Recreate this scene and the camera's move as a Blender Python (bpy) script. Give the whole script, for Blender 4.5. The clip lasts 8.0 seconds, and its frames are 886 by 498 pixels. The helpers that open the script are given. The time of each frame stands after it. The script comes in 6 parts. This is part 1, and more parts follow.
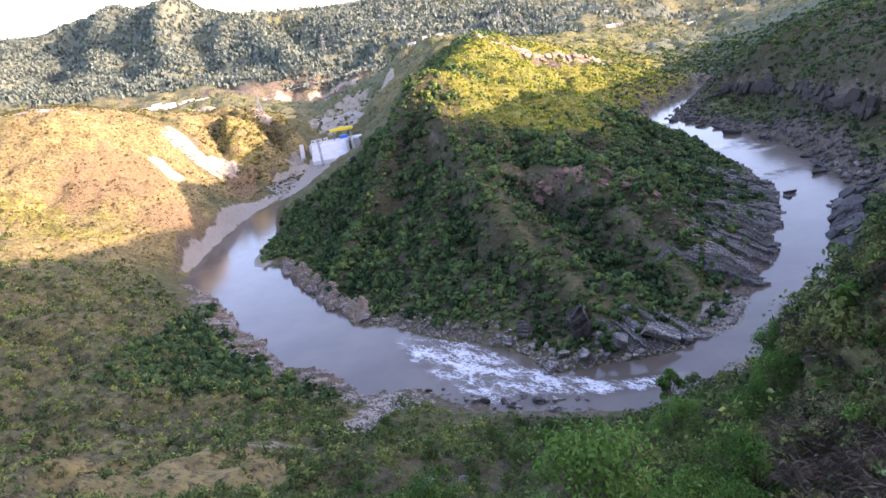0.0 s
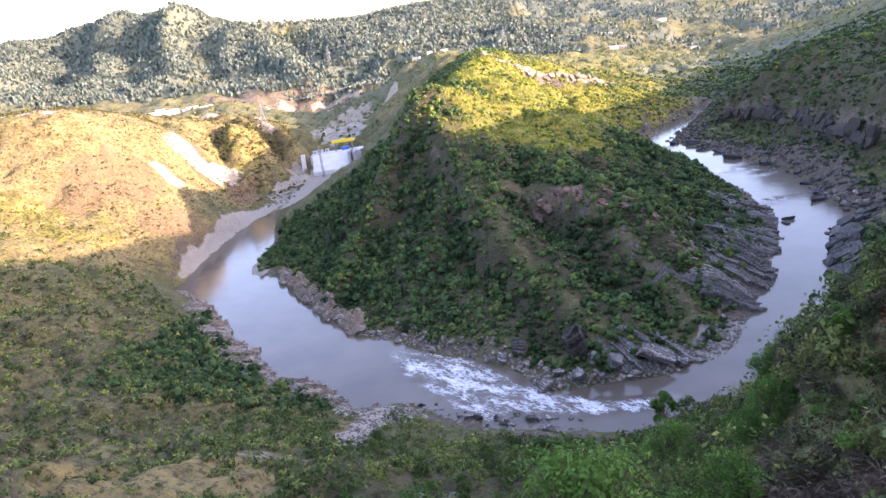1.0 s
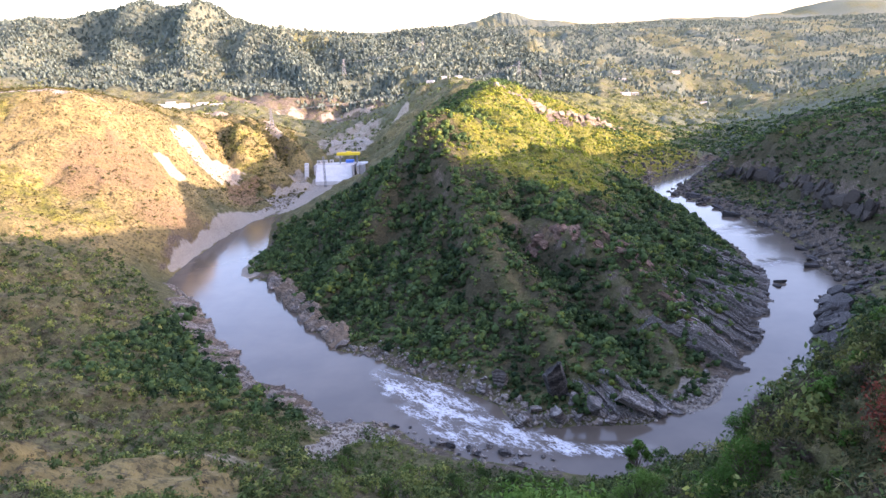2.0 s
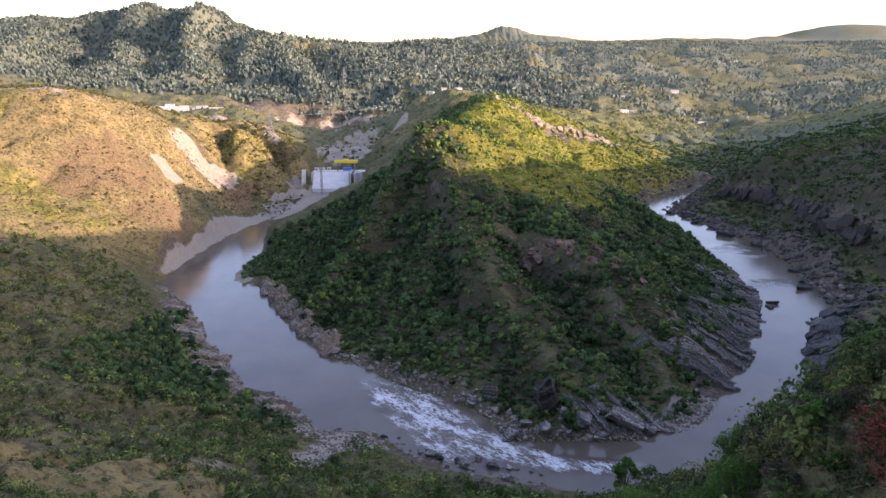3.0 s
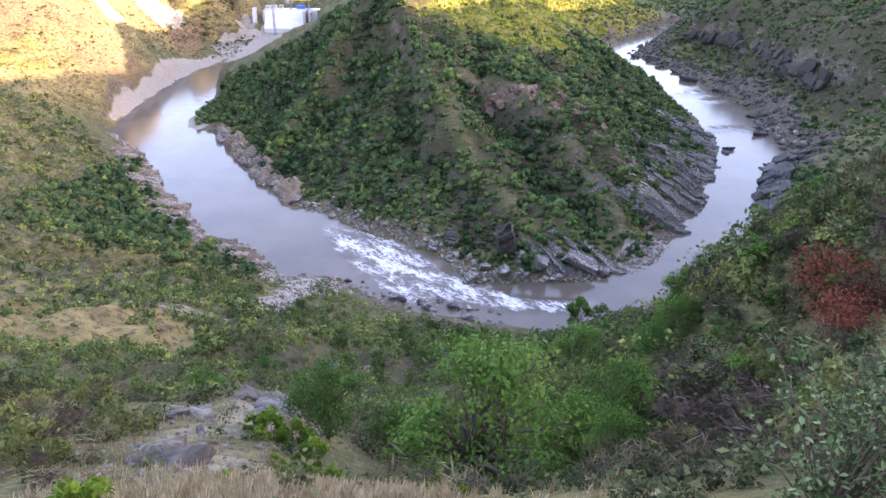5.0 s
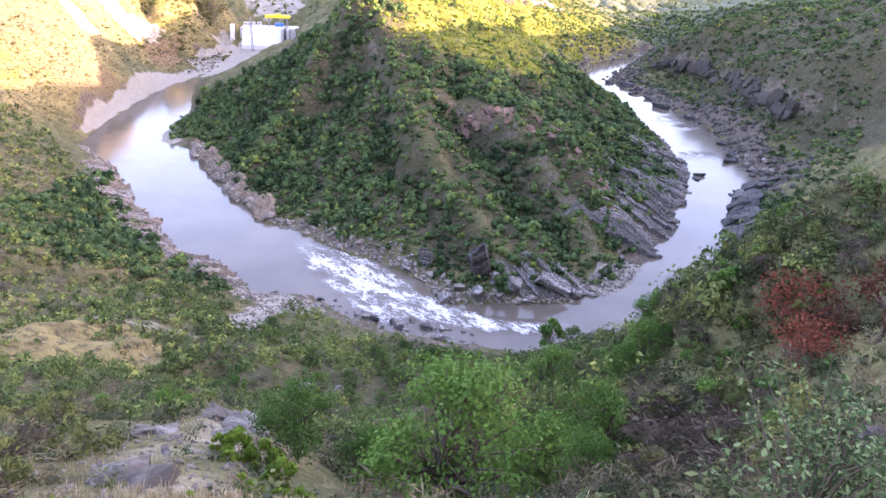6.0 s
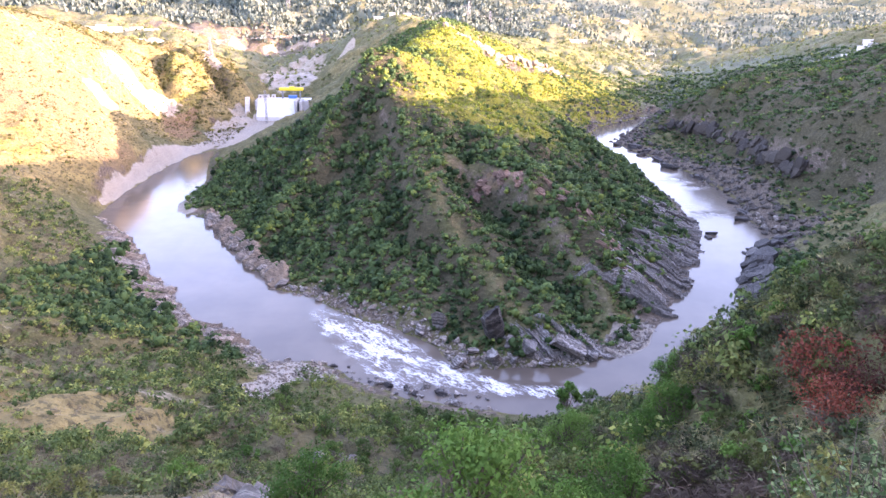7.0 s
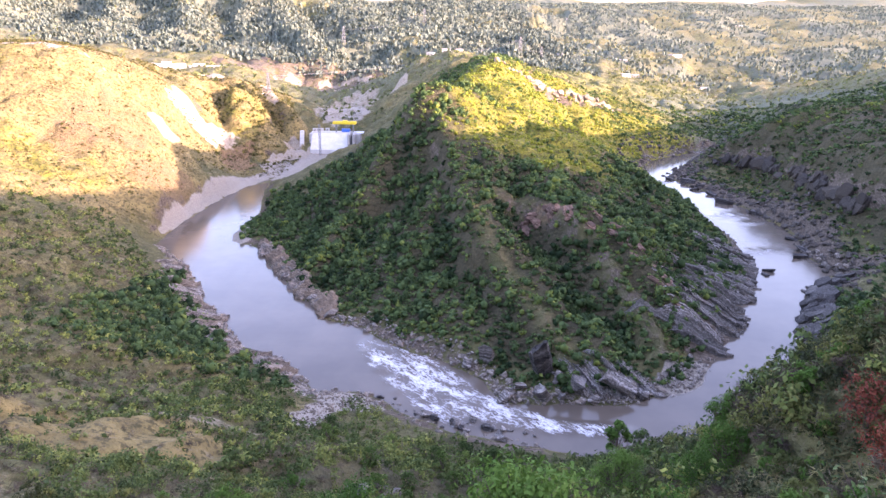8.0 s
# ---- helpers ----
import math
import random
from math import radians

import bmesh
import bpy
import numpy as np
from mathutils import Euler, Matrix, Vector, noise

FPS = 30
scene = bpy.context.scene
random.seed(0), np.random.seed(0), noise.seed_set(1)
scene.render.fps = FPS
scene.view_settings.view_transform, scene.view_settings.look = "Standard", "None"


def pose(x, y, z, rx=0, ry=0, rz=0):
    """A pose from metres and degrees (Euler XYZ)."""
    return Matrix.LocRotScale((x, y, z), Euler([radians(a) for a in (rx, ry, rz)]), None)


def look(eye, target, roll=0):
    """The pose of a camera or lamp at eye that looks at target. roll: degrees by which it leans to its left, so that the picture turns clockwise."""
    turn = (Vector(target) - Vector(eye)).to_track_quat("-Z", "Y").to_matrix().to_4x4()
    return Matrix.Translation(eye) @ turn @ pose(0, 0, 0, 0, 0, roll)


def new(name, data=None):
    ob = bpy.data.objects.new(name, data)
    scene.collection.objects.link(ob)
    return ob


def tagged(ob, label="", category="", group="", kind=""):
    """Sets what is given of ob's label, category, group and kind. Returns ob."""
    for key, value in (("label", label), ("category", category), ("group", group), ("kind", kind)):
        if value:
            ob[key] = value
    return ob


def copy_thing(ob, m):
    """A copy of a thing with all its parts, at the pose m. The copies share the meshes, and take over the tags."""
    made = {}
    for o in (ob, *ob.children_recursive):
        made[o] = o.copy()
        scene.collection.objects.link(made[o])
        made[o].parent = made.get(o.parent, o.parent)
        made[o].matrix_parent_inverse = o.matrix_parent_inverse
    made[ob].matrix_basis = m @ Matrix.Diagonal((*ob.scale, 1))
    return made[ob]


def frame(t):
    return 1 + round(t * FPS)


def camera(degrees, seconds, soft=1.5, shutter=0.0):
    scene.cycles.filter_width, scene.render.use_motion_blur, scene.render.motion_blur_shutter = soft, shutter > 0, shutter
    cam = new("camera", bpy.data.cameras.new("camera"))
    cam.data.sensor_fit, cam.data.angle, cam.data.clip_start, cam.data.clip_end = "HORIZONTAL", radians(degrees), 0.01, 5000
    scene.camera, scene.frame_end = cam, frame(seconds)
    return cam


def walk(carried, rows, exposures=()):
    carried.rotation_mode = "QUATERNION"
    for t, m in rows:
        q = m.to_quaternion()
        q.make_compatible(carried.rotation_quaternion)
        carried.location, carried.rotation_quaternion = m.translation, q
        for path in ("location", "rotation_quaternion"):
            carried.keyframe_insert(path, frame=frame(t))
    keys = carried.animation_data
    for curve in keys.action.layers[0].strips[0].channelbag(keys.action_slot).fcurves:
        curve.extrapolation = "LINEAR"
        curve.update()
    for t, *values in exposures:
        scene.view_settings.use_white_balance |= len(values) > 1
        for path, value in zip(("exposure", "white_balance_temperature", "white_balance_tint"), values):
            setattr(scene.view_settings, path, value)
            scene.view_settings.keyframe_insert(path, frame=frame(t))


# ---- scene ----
# ------------------------------------------------------------ camera and its way
cam = camera(64.6, 8.0, soft=1.5)
TURNS = [
    (0.0, 69.75, 10.15, -2.10), (0.5, 69.87, 8.85, -2.57), (1.0, 71.02, 8.30, -1.61), (1.5, 71.70, 6.00, -1.43),
    (1.7, 72.16, 4.33, -0.88), (2.8, 74.98, -1.71, 0.70), (3.0, 74.00, 0.0, 0.0), (3.5, 71.96, 1.66, 1.62),
    (4.0, 66.26, 2.37, 0.85), (4.5, 62.31, -0.76, -1.92), (4.7, 61.54, -0.54, -2.33), (5.8, 62.21, -3.30, -4.73),
    (6.0, 63.24, -2.79, -4.43), (6.5, 66.17, -2.69, -4.66), (7.0, 68.42, -1.36, -3.94), (7.5, 69.83, -1.40, -1.96),
    (8.0, 71.00, -0.81, 0.08),
]
STOPS = [(0.0, 2.62), (1.0, 2.78), (1.7, 2.79), (2.8, 1.88), (3.5, 2.0), (4.5, 2.89), (5.8, 3.48), (6.5, 3.57), (7.0, 3.46), (8.0, 3.06)]
EXPOSURES = [(t, v + 0.42, 6450 if t < 2 else 6500 if t < 4 else 6750 if t < 5 else 6800 if t < 6 else 6650, 38 if t < 2 else 36 if t < 5 else 42 if t < 6 else 46) for t, v in STOPS]
LIFT = [(0.0, 0.0), (4.7, -0.05), (5.8, -0.07), (7.0, 0.03), (7.5, 0.07), (8.0, 0.05)]  # the holder's small rise and fall
rise_t, rise_z = zip(*LIFT)
walk(cam, [(t, pose(0.0, 0.0, 120.0 + float(np.interp(t, rise_t, rise_z)), rx, ry, rz)) for t, rx, ry, rz in TURNS], EXPOSURES)

# ------------------------------------------------------------ sky and sun
SUN_AZ, SUN_EL = radians(107.0), radians(15.0)  # clockwise from +y
world = bpy.data.worlds.new("sky")
scene.world = world
world.use_nodes = True
sky = world.node_tree.nodes.new("ShaderNodeTexSky")
sky.sky_type, sky.sun_disc = "NISHITA", False
sky.sun_elevation, sky.sun_rotation = SUN_EL, SUN_AZ
sky.air_density, sky.dust_density, sky.ozone_density = 1.0, 1.3, 1.0
back = world.node_tree.nodes["Background"]
back.inputs["Strength"].default_value = 0.15
world.node_tree.links.new(sky.outputs[0], back.inputs["Color"])
sun_data = bpy.data.lights.new("sun", "SUN")
sun_data.energy, sun_data.angle, sun_data.color = 2.4, radians(0.5), (1.0, 0.85, 0.66)
sun = new("sun", sun_data)
to_sun = Vector((math.sin(SUN_AZ) * math.cos(SUN_EL), math.cos(SUN_AZ) * math.cos(SUN_EL), math.sin(SUN_EL)))
sun.matrix_basis = look(to_sun * 900, (0, 0, 0))


# ------------------------------------------------------------ materials
class Surface:
    """A node material: short calls for noise, ramps, mixes and marks."""

    def __init__(self, name, rough=0.9, metal=0.0, spec=0.3):
        self.m = bpy.data.materials.new(name)
        self.m.use_nodes = True
        self.t = self.m.node_tree
        self.b = self.t.nodes["Principled BSDF"]
        self.b.inputs["Roughness"].default_value = rough
        self.b.inputs["Metallic"].default_value = metal
        self.b.inputs["Specular IOR Level"].default_value = spec
        self.where = self.t.nodes.new("ShaderNodeNewGeometry").outputs["Position"]

    def node(self, kind, **put):
        n = self.t.nodes.new(kind)
        for key, value in put.items():
            slot = n.inputs[int(key[1:])] if key[0] == "i" and key[1:].isdigit() else n.inputs[key]
            self.wire(value, slot)
        return n

    def wire(self, value, slot):
        if isinstance(value, bpy.types.NodeSocket):
            self.t.links.new(value, slot)
        else:
            slot.default_value = value

    def noise(self, size, detail=4.0, rough=0.6, stretch=None):
        at = self.where
        if stretch:
            mp = self.node("ShaderNodeMapping", Vector=at)
            mp.vector_type = "TEXTURE"
            mp.inputs["Rotation"].default_value, mp.inputs["Scale"].default_value = stretch
            at = mp.outputs[0]
        return self.node("ShaderNodeTexNoise", Vector=at, Scale=1.0 / size, Detail=detail, Roughness=rough).outputs["Fac"]

    def cells(self, size, out="Distance"):
        return self.node("ShaderNodeTexVoronoi", Vector=self.where, Scale=1.0 / size).outputs[out]

    def span(self, fac, a, b, lo=0.0, hi=1.0):
        return self.node("ShaderNodeMapRange", i0=fac, i1=a, i2=b, i3=lo, i4=hi).outputs[0]

    def sums(self, op, a, b):
        n = self.t.nodes.new("ShaderNodeMath")
        n.operation = op
        self.wire(a, n.inputs[0])
        self.wire(b, n.inputs[1])
        return n.outputs[0]

    def ramp(self, fac, *stops):
        n = self.t.nodes.new("ShaderNodeValToRGB")
        self.wire(fac, n.inputs[0])
        e = n.color_ramp.elements
        while len(e) < len(stops):
            e.new(0.5)
        for k, (p, c) in enumerate(stops):
            e[k].position, e[k].color = p, (*c, 1)
        return n.outputs[0]

    def mix(self, fac, a, b):
        n = self.t.nodes.new("ShaderNodeMix")
        n.data_type = "RGBA"
        for value, slot in ((fac, n.inputs[0]), (a, n.inputs[6]), (b, n.inputs[7])):
            self.wire((*value, 1) if isinstance(value, tuple) else value, slot)
        return n.outputs[2]

    def mark(self, name):
        n = self.t.nodes.new("ShaderNodeAttribute")
        n.attribute_name = name
        return n.outputs["Fac"]

    def random(self):
        return self.t.nodes.new("ShaderNodeObjectInfo").outputs["Random"]

    def island(self):
        return self.t.nodes.new("ShaderNodeNewGeometry").outputs["Random Per Island"]

    def steep(self):
        n = self.node("ShaderNodeSeparateXYZ", Vector=self.t.nodes.new("ShaderNodeNewGeometry").outputs["Normal"])
        return n.outputs["Z"]

    def colour(self, c):
        self.wire((*c, 1) if isinstance(c, tuple) else c, self.b.inputs["Base Color"])
        return self

    def relief(self, fac, depth, strength=1.0):
        n = self.node("ShaderNodeBump", Strength=strength, Distance=depth, Height=fac)
        self.t.links.new(n.outputs[0], self.b.inputs["Normal"])
        return self

    def leafy(self, share=0.3):
        """Lets part of the light through, as leaves do."""
        c = self.b.inputs["Base Color"].links[0].from_socket
        tr = self.node("ShaderNodeBsdfTranslucent", Color=c)
        mx = self.node("ShaderNodeMixShader", i0=share, i1=self.b.outputs[0], i2=tr.outputs[0])
        self.t.links.new(mx.outputs[0], self.t.nodes["Material Output"].inputs[0])
        return self


def ground_material():
    s = Surface("hillside", 0.95, spec=0.15)
    big, mid, fine = s.noise(32, 6), s.noise(6.5, 6, 0.65), s.noise(0.9, 5, 0.7)
    soil = s.ramp(fine, (0.25, (0.08, 0.06, 0.04)), (0.6, (0.16, 0.125, 0.085)), (0.85, (0.26, 0.21, 0.15)))
    dry = s.ramp(mid, (0.25, (0.115, 0.086, 0.034)), (0.5, (0.22, 0.162, 0.062)), (0.75, (0.32, 0.235, 0.085)))
    green = s.ramp(mid, (0.3, (0.050, 0.052, 0.020)), (0.5, (0.095, 0.092, 0.036)), (0.72, (0.155, 0.138, 0.060)))
    grass = s.mix(s.span(s.sums("ADD", s.mark("dry"), s.sums("MULTIPLY", s.sums("SUBTRACT", big, 0.5), 1.4)), 0.25, 0.75), green, dry)
    # grass green pushed to vivid yellow, to stand for sun on the spur
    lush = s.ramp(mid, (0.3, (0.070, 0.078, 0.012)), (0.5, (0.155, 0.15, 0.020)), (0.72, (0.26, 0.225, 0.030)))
    grass = s.mix(s.span(s.sums("ADD", s.mark("meadow_and_sun"), s.sums("MULTIPLY", s.sums("SUBTRACT", s.noise(14, 5, 0.7), 0.5), 1.5)), 0.3, 0.7), grass, lush)
    base = s.mix(s.span(fine, 0.56, 0.68, 0.0, 0.6), grass, soil)
    base = s.mix(s.span(s.noise(1.7, 3, 0.6), 0.52, 0.60, 0.0, 0.75), base, (0.060, 0.054, 0.022))
    base = s.mix(s.span(s.noise(2.6, 5, 0.7, ((0, 0, 0.6), (2.5, 1.0, 1.0))), 0.58, 0.66, 0.0, 0.5), base, (0.27, 0.22, 0.14))
    base = s.mix(s.span(s.sums("ADD", s.mark("red"), s.sums("SUBTRACT", mid, 0.62)), 0.1, 0.5), base, s.ramp(fine, (0.3, (0.090, 0.058, 0.030)), (0.5, (0.165, 0.108, 0.055)), (0.7, (0.24, 0.165, 0.088))))
    beds = s.noise(1.6, 6, 0.7, ((0.5, 0.35, 0.4), (4.0, 1.0, 0.38)))
    rock = s.ramp(beds, (0.3, (0.034, 0.028, 0.022)), (0.5, (0.108, 0.082, 0.058)), (0.72, (0.235, 0.19, 0.145)))
    # wooded ground, its colour lightened and greyed to stand for distance haze
    base = s.mix(s.span(s.sums("ADD", s.mark("hazed_wood"), s.sums("SUBTRACT", mid, 0.5)), 0.3, 0.7, 0.0, 0.85), base, s.ramp(fine, (0.3, (0.075, 0.090, 0.065)), (0.7, (0.135, 0.148, 0.106))))
    # forest litter, its tone deepened for the shadow between the trees
    floor = s.ramp(s.noise(1.3, 5, 0.7), (0.3, (0.024, 0.023, 0.012)), (0.55, (0.058, 0.050, 0.027)), (0.75, (0.125, 0.102, 0.058)))
    base = s.mix(s.span(s.sums("ADD", s.mark("litter"), s.sums("MULTIPLY", s.sums("SUBTRACT", mid, 0.5), 0.9)), 0.3, 0.65, 0.0, 0.9), base, floor)
    bare = s.sums("ADD", s.mark("rock"), s.span(s.steep(), 0.62, 0.42, 0.0, 0.6))
    base = s.mix(s.span(s.sums("ADD", bare, s.sums("MULTIPLY", s.sums("SUBTRACT", mid, 0.5), 1.6)), 0.35, 0.65), base, rock)
    pale = s.ramp(s.noise(2.2, 6, 0.7), (0.3, (0.23, 0.175, 0.115)), (0.6, (0.33, 0.27, 0.195)), (0.8, (0.42, 0.355, 0.275)))
    base = s.mix(s.span(s.sums("ADD", s.mark("scar"), s.sums("MULTIPLY", s.sums("SUBTRACT", mid, 0.5), 0.9)), 0.4, 0.6), base, pale)
    sand = s.ramp(s.noise(0.8, 7, 0.75), (0.3, (0.21, 0.18, 0.14)), (0.6, (0.33, 0.29, 0.23)), (0.8, (0.43, 0.39, 0.32)))
    base = s.mix(s.span(s.sums("ADD", s.mark("sand"), s.sums("MULTIPLY", s.sums("SUBTRACT", mid, 0.5), 0.8)), 0.4, 0.6), base, sand)
    grit = s.noise(0.14, 4, 0.7)
    base = s.mix(s.span(grit, 0.52, 0.68, 0.0, 0.45), base, (0.06, 0.055, 0.03))
    s.colour(base)
    s.relief(s.sums("ADD", s.sums("MULTIPLY", mid, 1.2), s.sums("MULTIPLY", fine, 0.5)), 1.8, 1.0)
    return s.m


def water_material():
    s = Surface("river_water", 0.12, spec=0.5)
    s.b.inputs["IOR"].default_value = 1.333
    silt = s.ramp(s.noise(30, 4), (0.35, (0.080, 0.064, 0.047)), (0.65, (0.108, 0.086, 0.063)))
    flow = (0, 0, -0.8)
    thread = s.noise(2.2, 8, 0.68, (flow, (1.9, 0.75, 1)))
    lace = s.span(s.sums("ABSOLUTE", s.sums("SUBTRACT", thread, 0.5), 0.0), 0.0, 0.085, 1.0, 0.0)
    curl = s.noise(6.5, 4, 0.6, (flow, (1.9, 0.8, 1)))
    spray = s.noise(0.5, 4, 0.75)
    foam = s.sums("ADD", s.sums("MULTIPLY", s.mark("foam"), 1.05), s.sums("ADD", s.sums("MULTIPLY", lace, 0.5), s.sums("ADD", s.sums("MULTIPLY", s.sums("SUBTRACT", curl, 0.5), 2.6), s.sums("MULTIPLY", s.sums("SUBTRACT", spray, 0.5), 0.9))))
    white = s.sums("MULTIPLY", s.span(foam, 0.74, 1.22), s.span(s.mark("foam"), 0.02, 0.12))
    s.colour(s.mix(s.sums("MULTIPLY", white, 0.92), silt, (0.55, 0.55, 0.54)))
    s.wire(s.span(white, 0, 1, 0.12, 0.85), s.b.inputs["Roughness"])
    rough = s.sums("ADD", 0.09, s.sums("MULTIPLY", s.mark("foam"), 1.4))
    waves = s.sums("MULTIPLY", s.sums("ADD", s.noise(1.3, 4, 0.6), s.noise(5, 3)), rough)
    s.relief(waves, 0.35, 0.6)
    return s.m


def leaf_material(name, dark, mid, light, by_object=False, share=0.3, spread=0.22):
    s = Surface(name, 0.7, spec=0.08)
    pick = s.random() if by_object else s.mark("tint")
    fac = s.sums("ADD", s.sums("MULTIPLY", pick, 1 - spread), s.sums("MULTIPLY", s.island(), spread))
    s.colour(s.ramp(fac, (0.12, dark), (0.5, mid), (0.9, light)))
    return s.leafy(share).m


def rock_material(name, low, mid, high):
    s = Surface(name, 0.85, spec=0.3)
    beds = s.noise(0.9, 7, 0.7, ((0.55, 0.4, -0.3), (3.2, 1.2, 0.3)))
    c = s.ramp(beds, (0.36, low), (0.5, mid), (0.63, high))
    c = s.mix(s.span(s.noise(5, 4), 0.5, 0.75, 0, 0.6), c, tuple(a * b for a, b in zip(mid, (1.3, 1.15, 0.95))))
    c = s.mix(s.span(s.island(), 0.3, 1.0, 0.0, 0.7), c, tuple(0.55 * a for a in mid))
    c = s.mix(s.span(s.random(), 0.5, 1.0, 0.0, 0.4), c, tuple(a * b for a, b in zip(high, (0.72, 0.64, 0.54))))
    s.colour(c)
    s.relief(s.sums("ADD", beds, s.noise(0.35, 5, 0.7)), 0.25, 0.8)
    return s.m


def bedded_material(name, low, mid, high):
    """Layered rock whose thin beds follow the mark 'bed', metres across the layers."""
    s = Surface(name, 0.8, spec=0.3)
    bed = s.sums("ADD", s.mark("bed"), s.sums("MULTIPLY", s.noise(2.6, 5), 1.0))
    line = s.t.nodes.new("ShaderNodeTexNoise")
    line.noise_dimensions = "1D"
    s.wire(bed, line.inputs["W"])
    line.inputs["Scale"].default_value, line.inputs["Detail"].default_value, line.inputs["Roughness"].default_value = 1.5, 4.0, 0.75
    fine = s.noise(0.6, 6, 0.75)
    c = s.ramp(s.sums("ADD", s.sums("MULTIPLY", line.outputs["Fac"], 0.55), s.sums("MULTIPLY", fine, 0.45)), (0.41, low), (0.5, mid), (0.585, high))
    c = s.mix(s.span(s.noise(4, 4), 0.5, 0.7, 0, 0.55), c, tuple(a * b for a, b in zip(mid, (0.85, 0.68, 0.5))))
    c = s.mix(s.span(s.random(), 0.3, 1.0, 0.0, 0.55), c, tuple(0.5 * a for a in mid))
    s.colour(c)
    s.relief(s.sums("ADD", s.sums("MULTIPLY", line.outputs["Fac"], 1.4), s.sums("MULTIPLY", fine, 0.6)), 0.5, 1.0)
    return s.m


def plain(name, a, b, size, rough=0.7, metal=0.0, depth=0.0):
    """A surface of two tones that wander over it at two scales."""
    s = Surface(name, rough, metal)
    n = s.sums("ADD", s.sums("MULTIPLY", s.noise(size, 5), 0.6), s.sums("MULTIPLY", s.noise(size * 0.13, 4), 0.4))
    s.colour(s.ramp(n, (0.32, a), (0.68, b)))
    if depth:
        s.relief(n, depth, 0.7)
    return s.m


HILLSIDE, WATER, BEDROCK = ground_material(), water_material(), rock_material("grey_bedrock", (0.043, 0.035, 0.027), (0.165, 0.141, 0.114), (0.38, 0.332, 0.275))
BEDDED = bedded_material("layered_grey_rock", (0.022, 0.019, 0.016), (0.155, 0.138, 0.118), (0.40, 0.37, 0.325))
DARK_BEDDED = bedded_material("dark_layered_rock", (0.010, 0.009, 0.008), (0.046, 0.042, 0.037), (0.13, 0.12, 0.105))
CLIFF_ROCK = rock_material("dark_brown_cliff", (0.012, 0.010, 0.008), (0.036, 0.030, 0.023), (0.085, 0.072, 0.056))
TAN_BANK = rock_material("tan_grey_bank_rock", (0.045, 0.036, 0.027), (0.155, 0.125, 0.092), (0.34, 0.28, 0.21))
RED_ROCK = rock_material("reddish_brown_rock", (0.045, 0.026, 0.018), (0.135, 0.083, 0.058), (0.27, 0.18, 0.13))
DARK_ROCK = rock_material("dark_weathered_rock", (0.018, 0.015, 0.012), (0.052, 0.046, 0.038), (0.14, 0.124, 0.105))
BROWN_ROCK = rock_material("brown_weathered_rock", (0.030, 0.026, 0.021), (0.095, 0.084, 0.070), (0.24, 0.215, 0.185))
SCRUB = leaf_material("scrub_leaves", (0.028, 0.046, 0.016), (0.082, 0.118, 0.034), (0.26, 0.275, 0.070))
NEAR_SCRUB = leaf_material("dull_scrub_leaves", (0.023, 0.030, 0.014), (0.058, 0.073, 0.030), (0.135, 0.145, 0.054))
FOREST = leaf_material("forest_leaves", (0.014, 0.030, 0.012), (0.076, 0.126, 0.042), (0.30, 0.31, 0.032))
GOLD_SCRUB = leaf_material("sunny_scrub_leaves", (0.045, 0.048, 0.015), (0.095, 0.09, 0.026), (0.20, 0.175, 0.045))
TUFT = leaf_material("dry_herbs", (0.040, 0.034, 0.014), (0.085, 0.070, 0.024), (0.17, 0.135, 0.042))
# far pine and valley leaves carry distance haze in their lightened colours
HAZED_PINE = leaf_material("hazed_pine_needles", (0.072, 0.095, 0.076), (0.102, 0.128, 0.100), (0.140, 0.166, 0.126), share=0.12)
VALLEY = leaf_material("valley_tree_leaves", (0.065, 0.082, 0.036), (0.13, 0.148, 0.056), (0.26, 0.26, 0.085))
FRESH = leaf_material("fresh_green_leaves", (0.038, 0.092, 0.017), (0.060, 0.130, 0.024), (0.098, 0.182, 0.036), True, 0.28)
BANK_LEAF = leaf_material("bank_tree_leaves", (0.038, 0.068, 0.020), (0.070, 0.126, 0.030), (0.13, 0.19, 0.046), True)
OLIVE = leaf_material("olive_leaves", (0.040, 0.052, 0.017), (0.085, 0.102, 0.031), (0.19, 0.19, 0.054), True)
RED = leaf_material("rusty_red_leaves", (0.060, 0.024, 0.016), (0.155, 0.044, 0.027), (0.23, 0.070, 0.038), True)
SILVER = leaf_material("grey_green_leaves", (0.022, 0.036, 0.013), (0.048, 0.086, 0.028), (0.165, 0.22, 0.095), share=0.2, spread=0.9)
JUNIPER = leaf_material("juniper_needles", (0.060, 0.110, 0.012), (0.105, 0.175, 0.018), (0.16, 0.24, 0.03), True)
TWIGS = plain("grey_brown_twigs", (0.050, 0.036, 0.026), (0.115, 0.084, 0.062), 0.4, 0.9)
BRUSH = leaf_material("dry_brush", (0.055, 0.042, 0.028), (0.115, 0.09, 0.058), (0.21, 0.17, 0.10))
OLIVE_BRUSH = leaf_material("olive_brush", (0.060, 0.056, 0.026), (0.125, 0.115, 0.048), (0.21, 0.19, 0.08))
STRAW = leaf_material("dry_grass", (0.30, 0.23, 0.12), (0.46, 0.37, 0.21), (0.62, 0.52, 0.33))


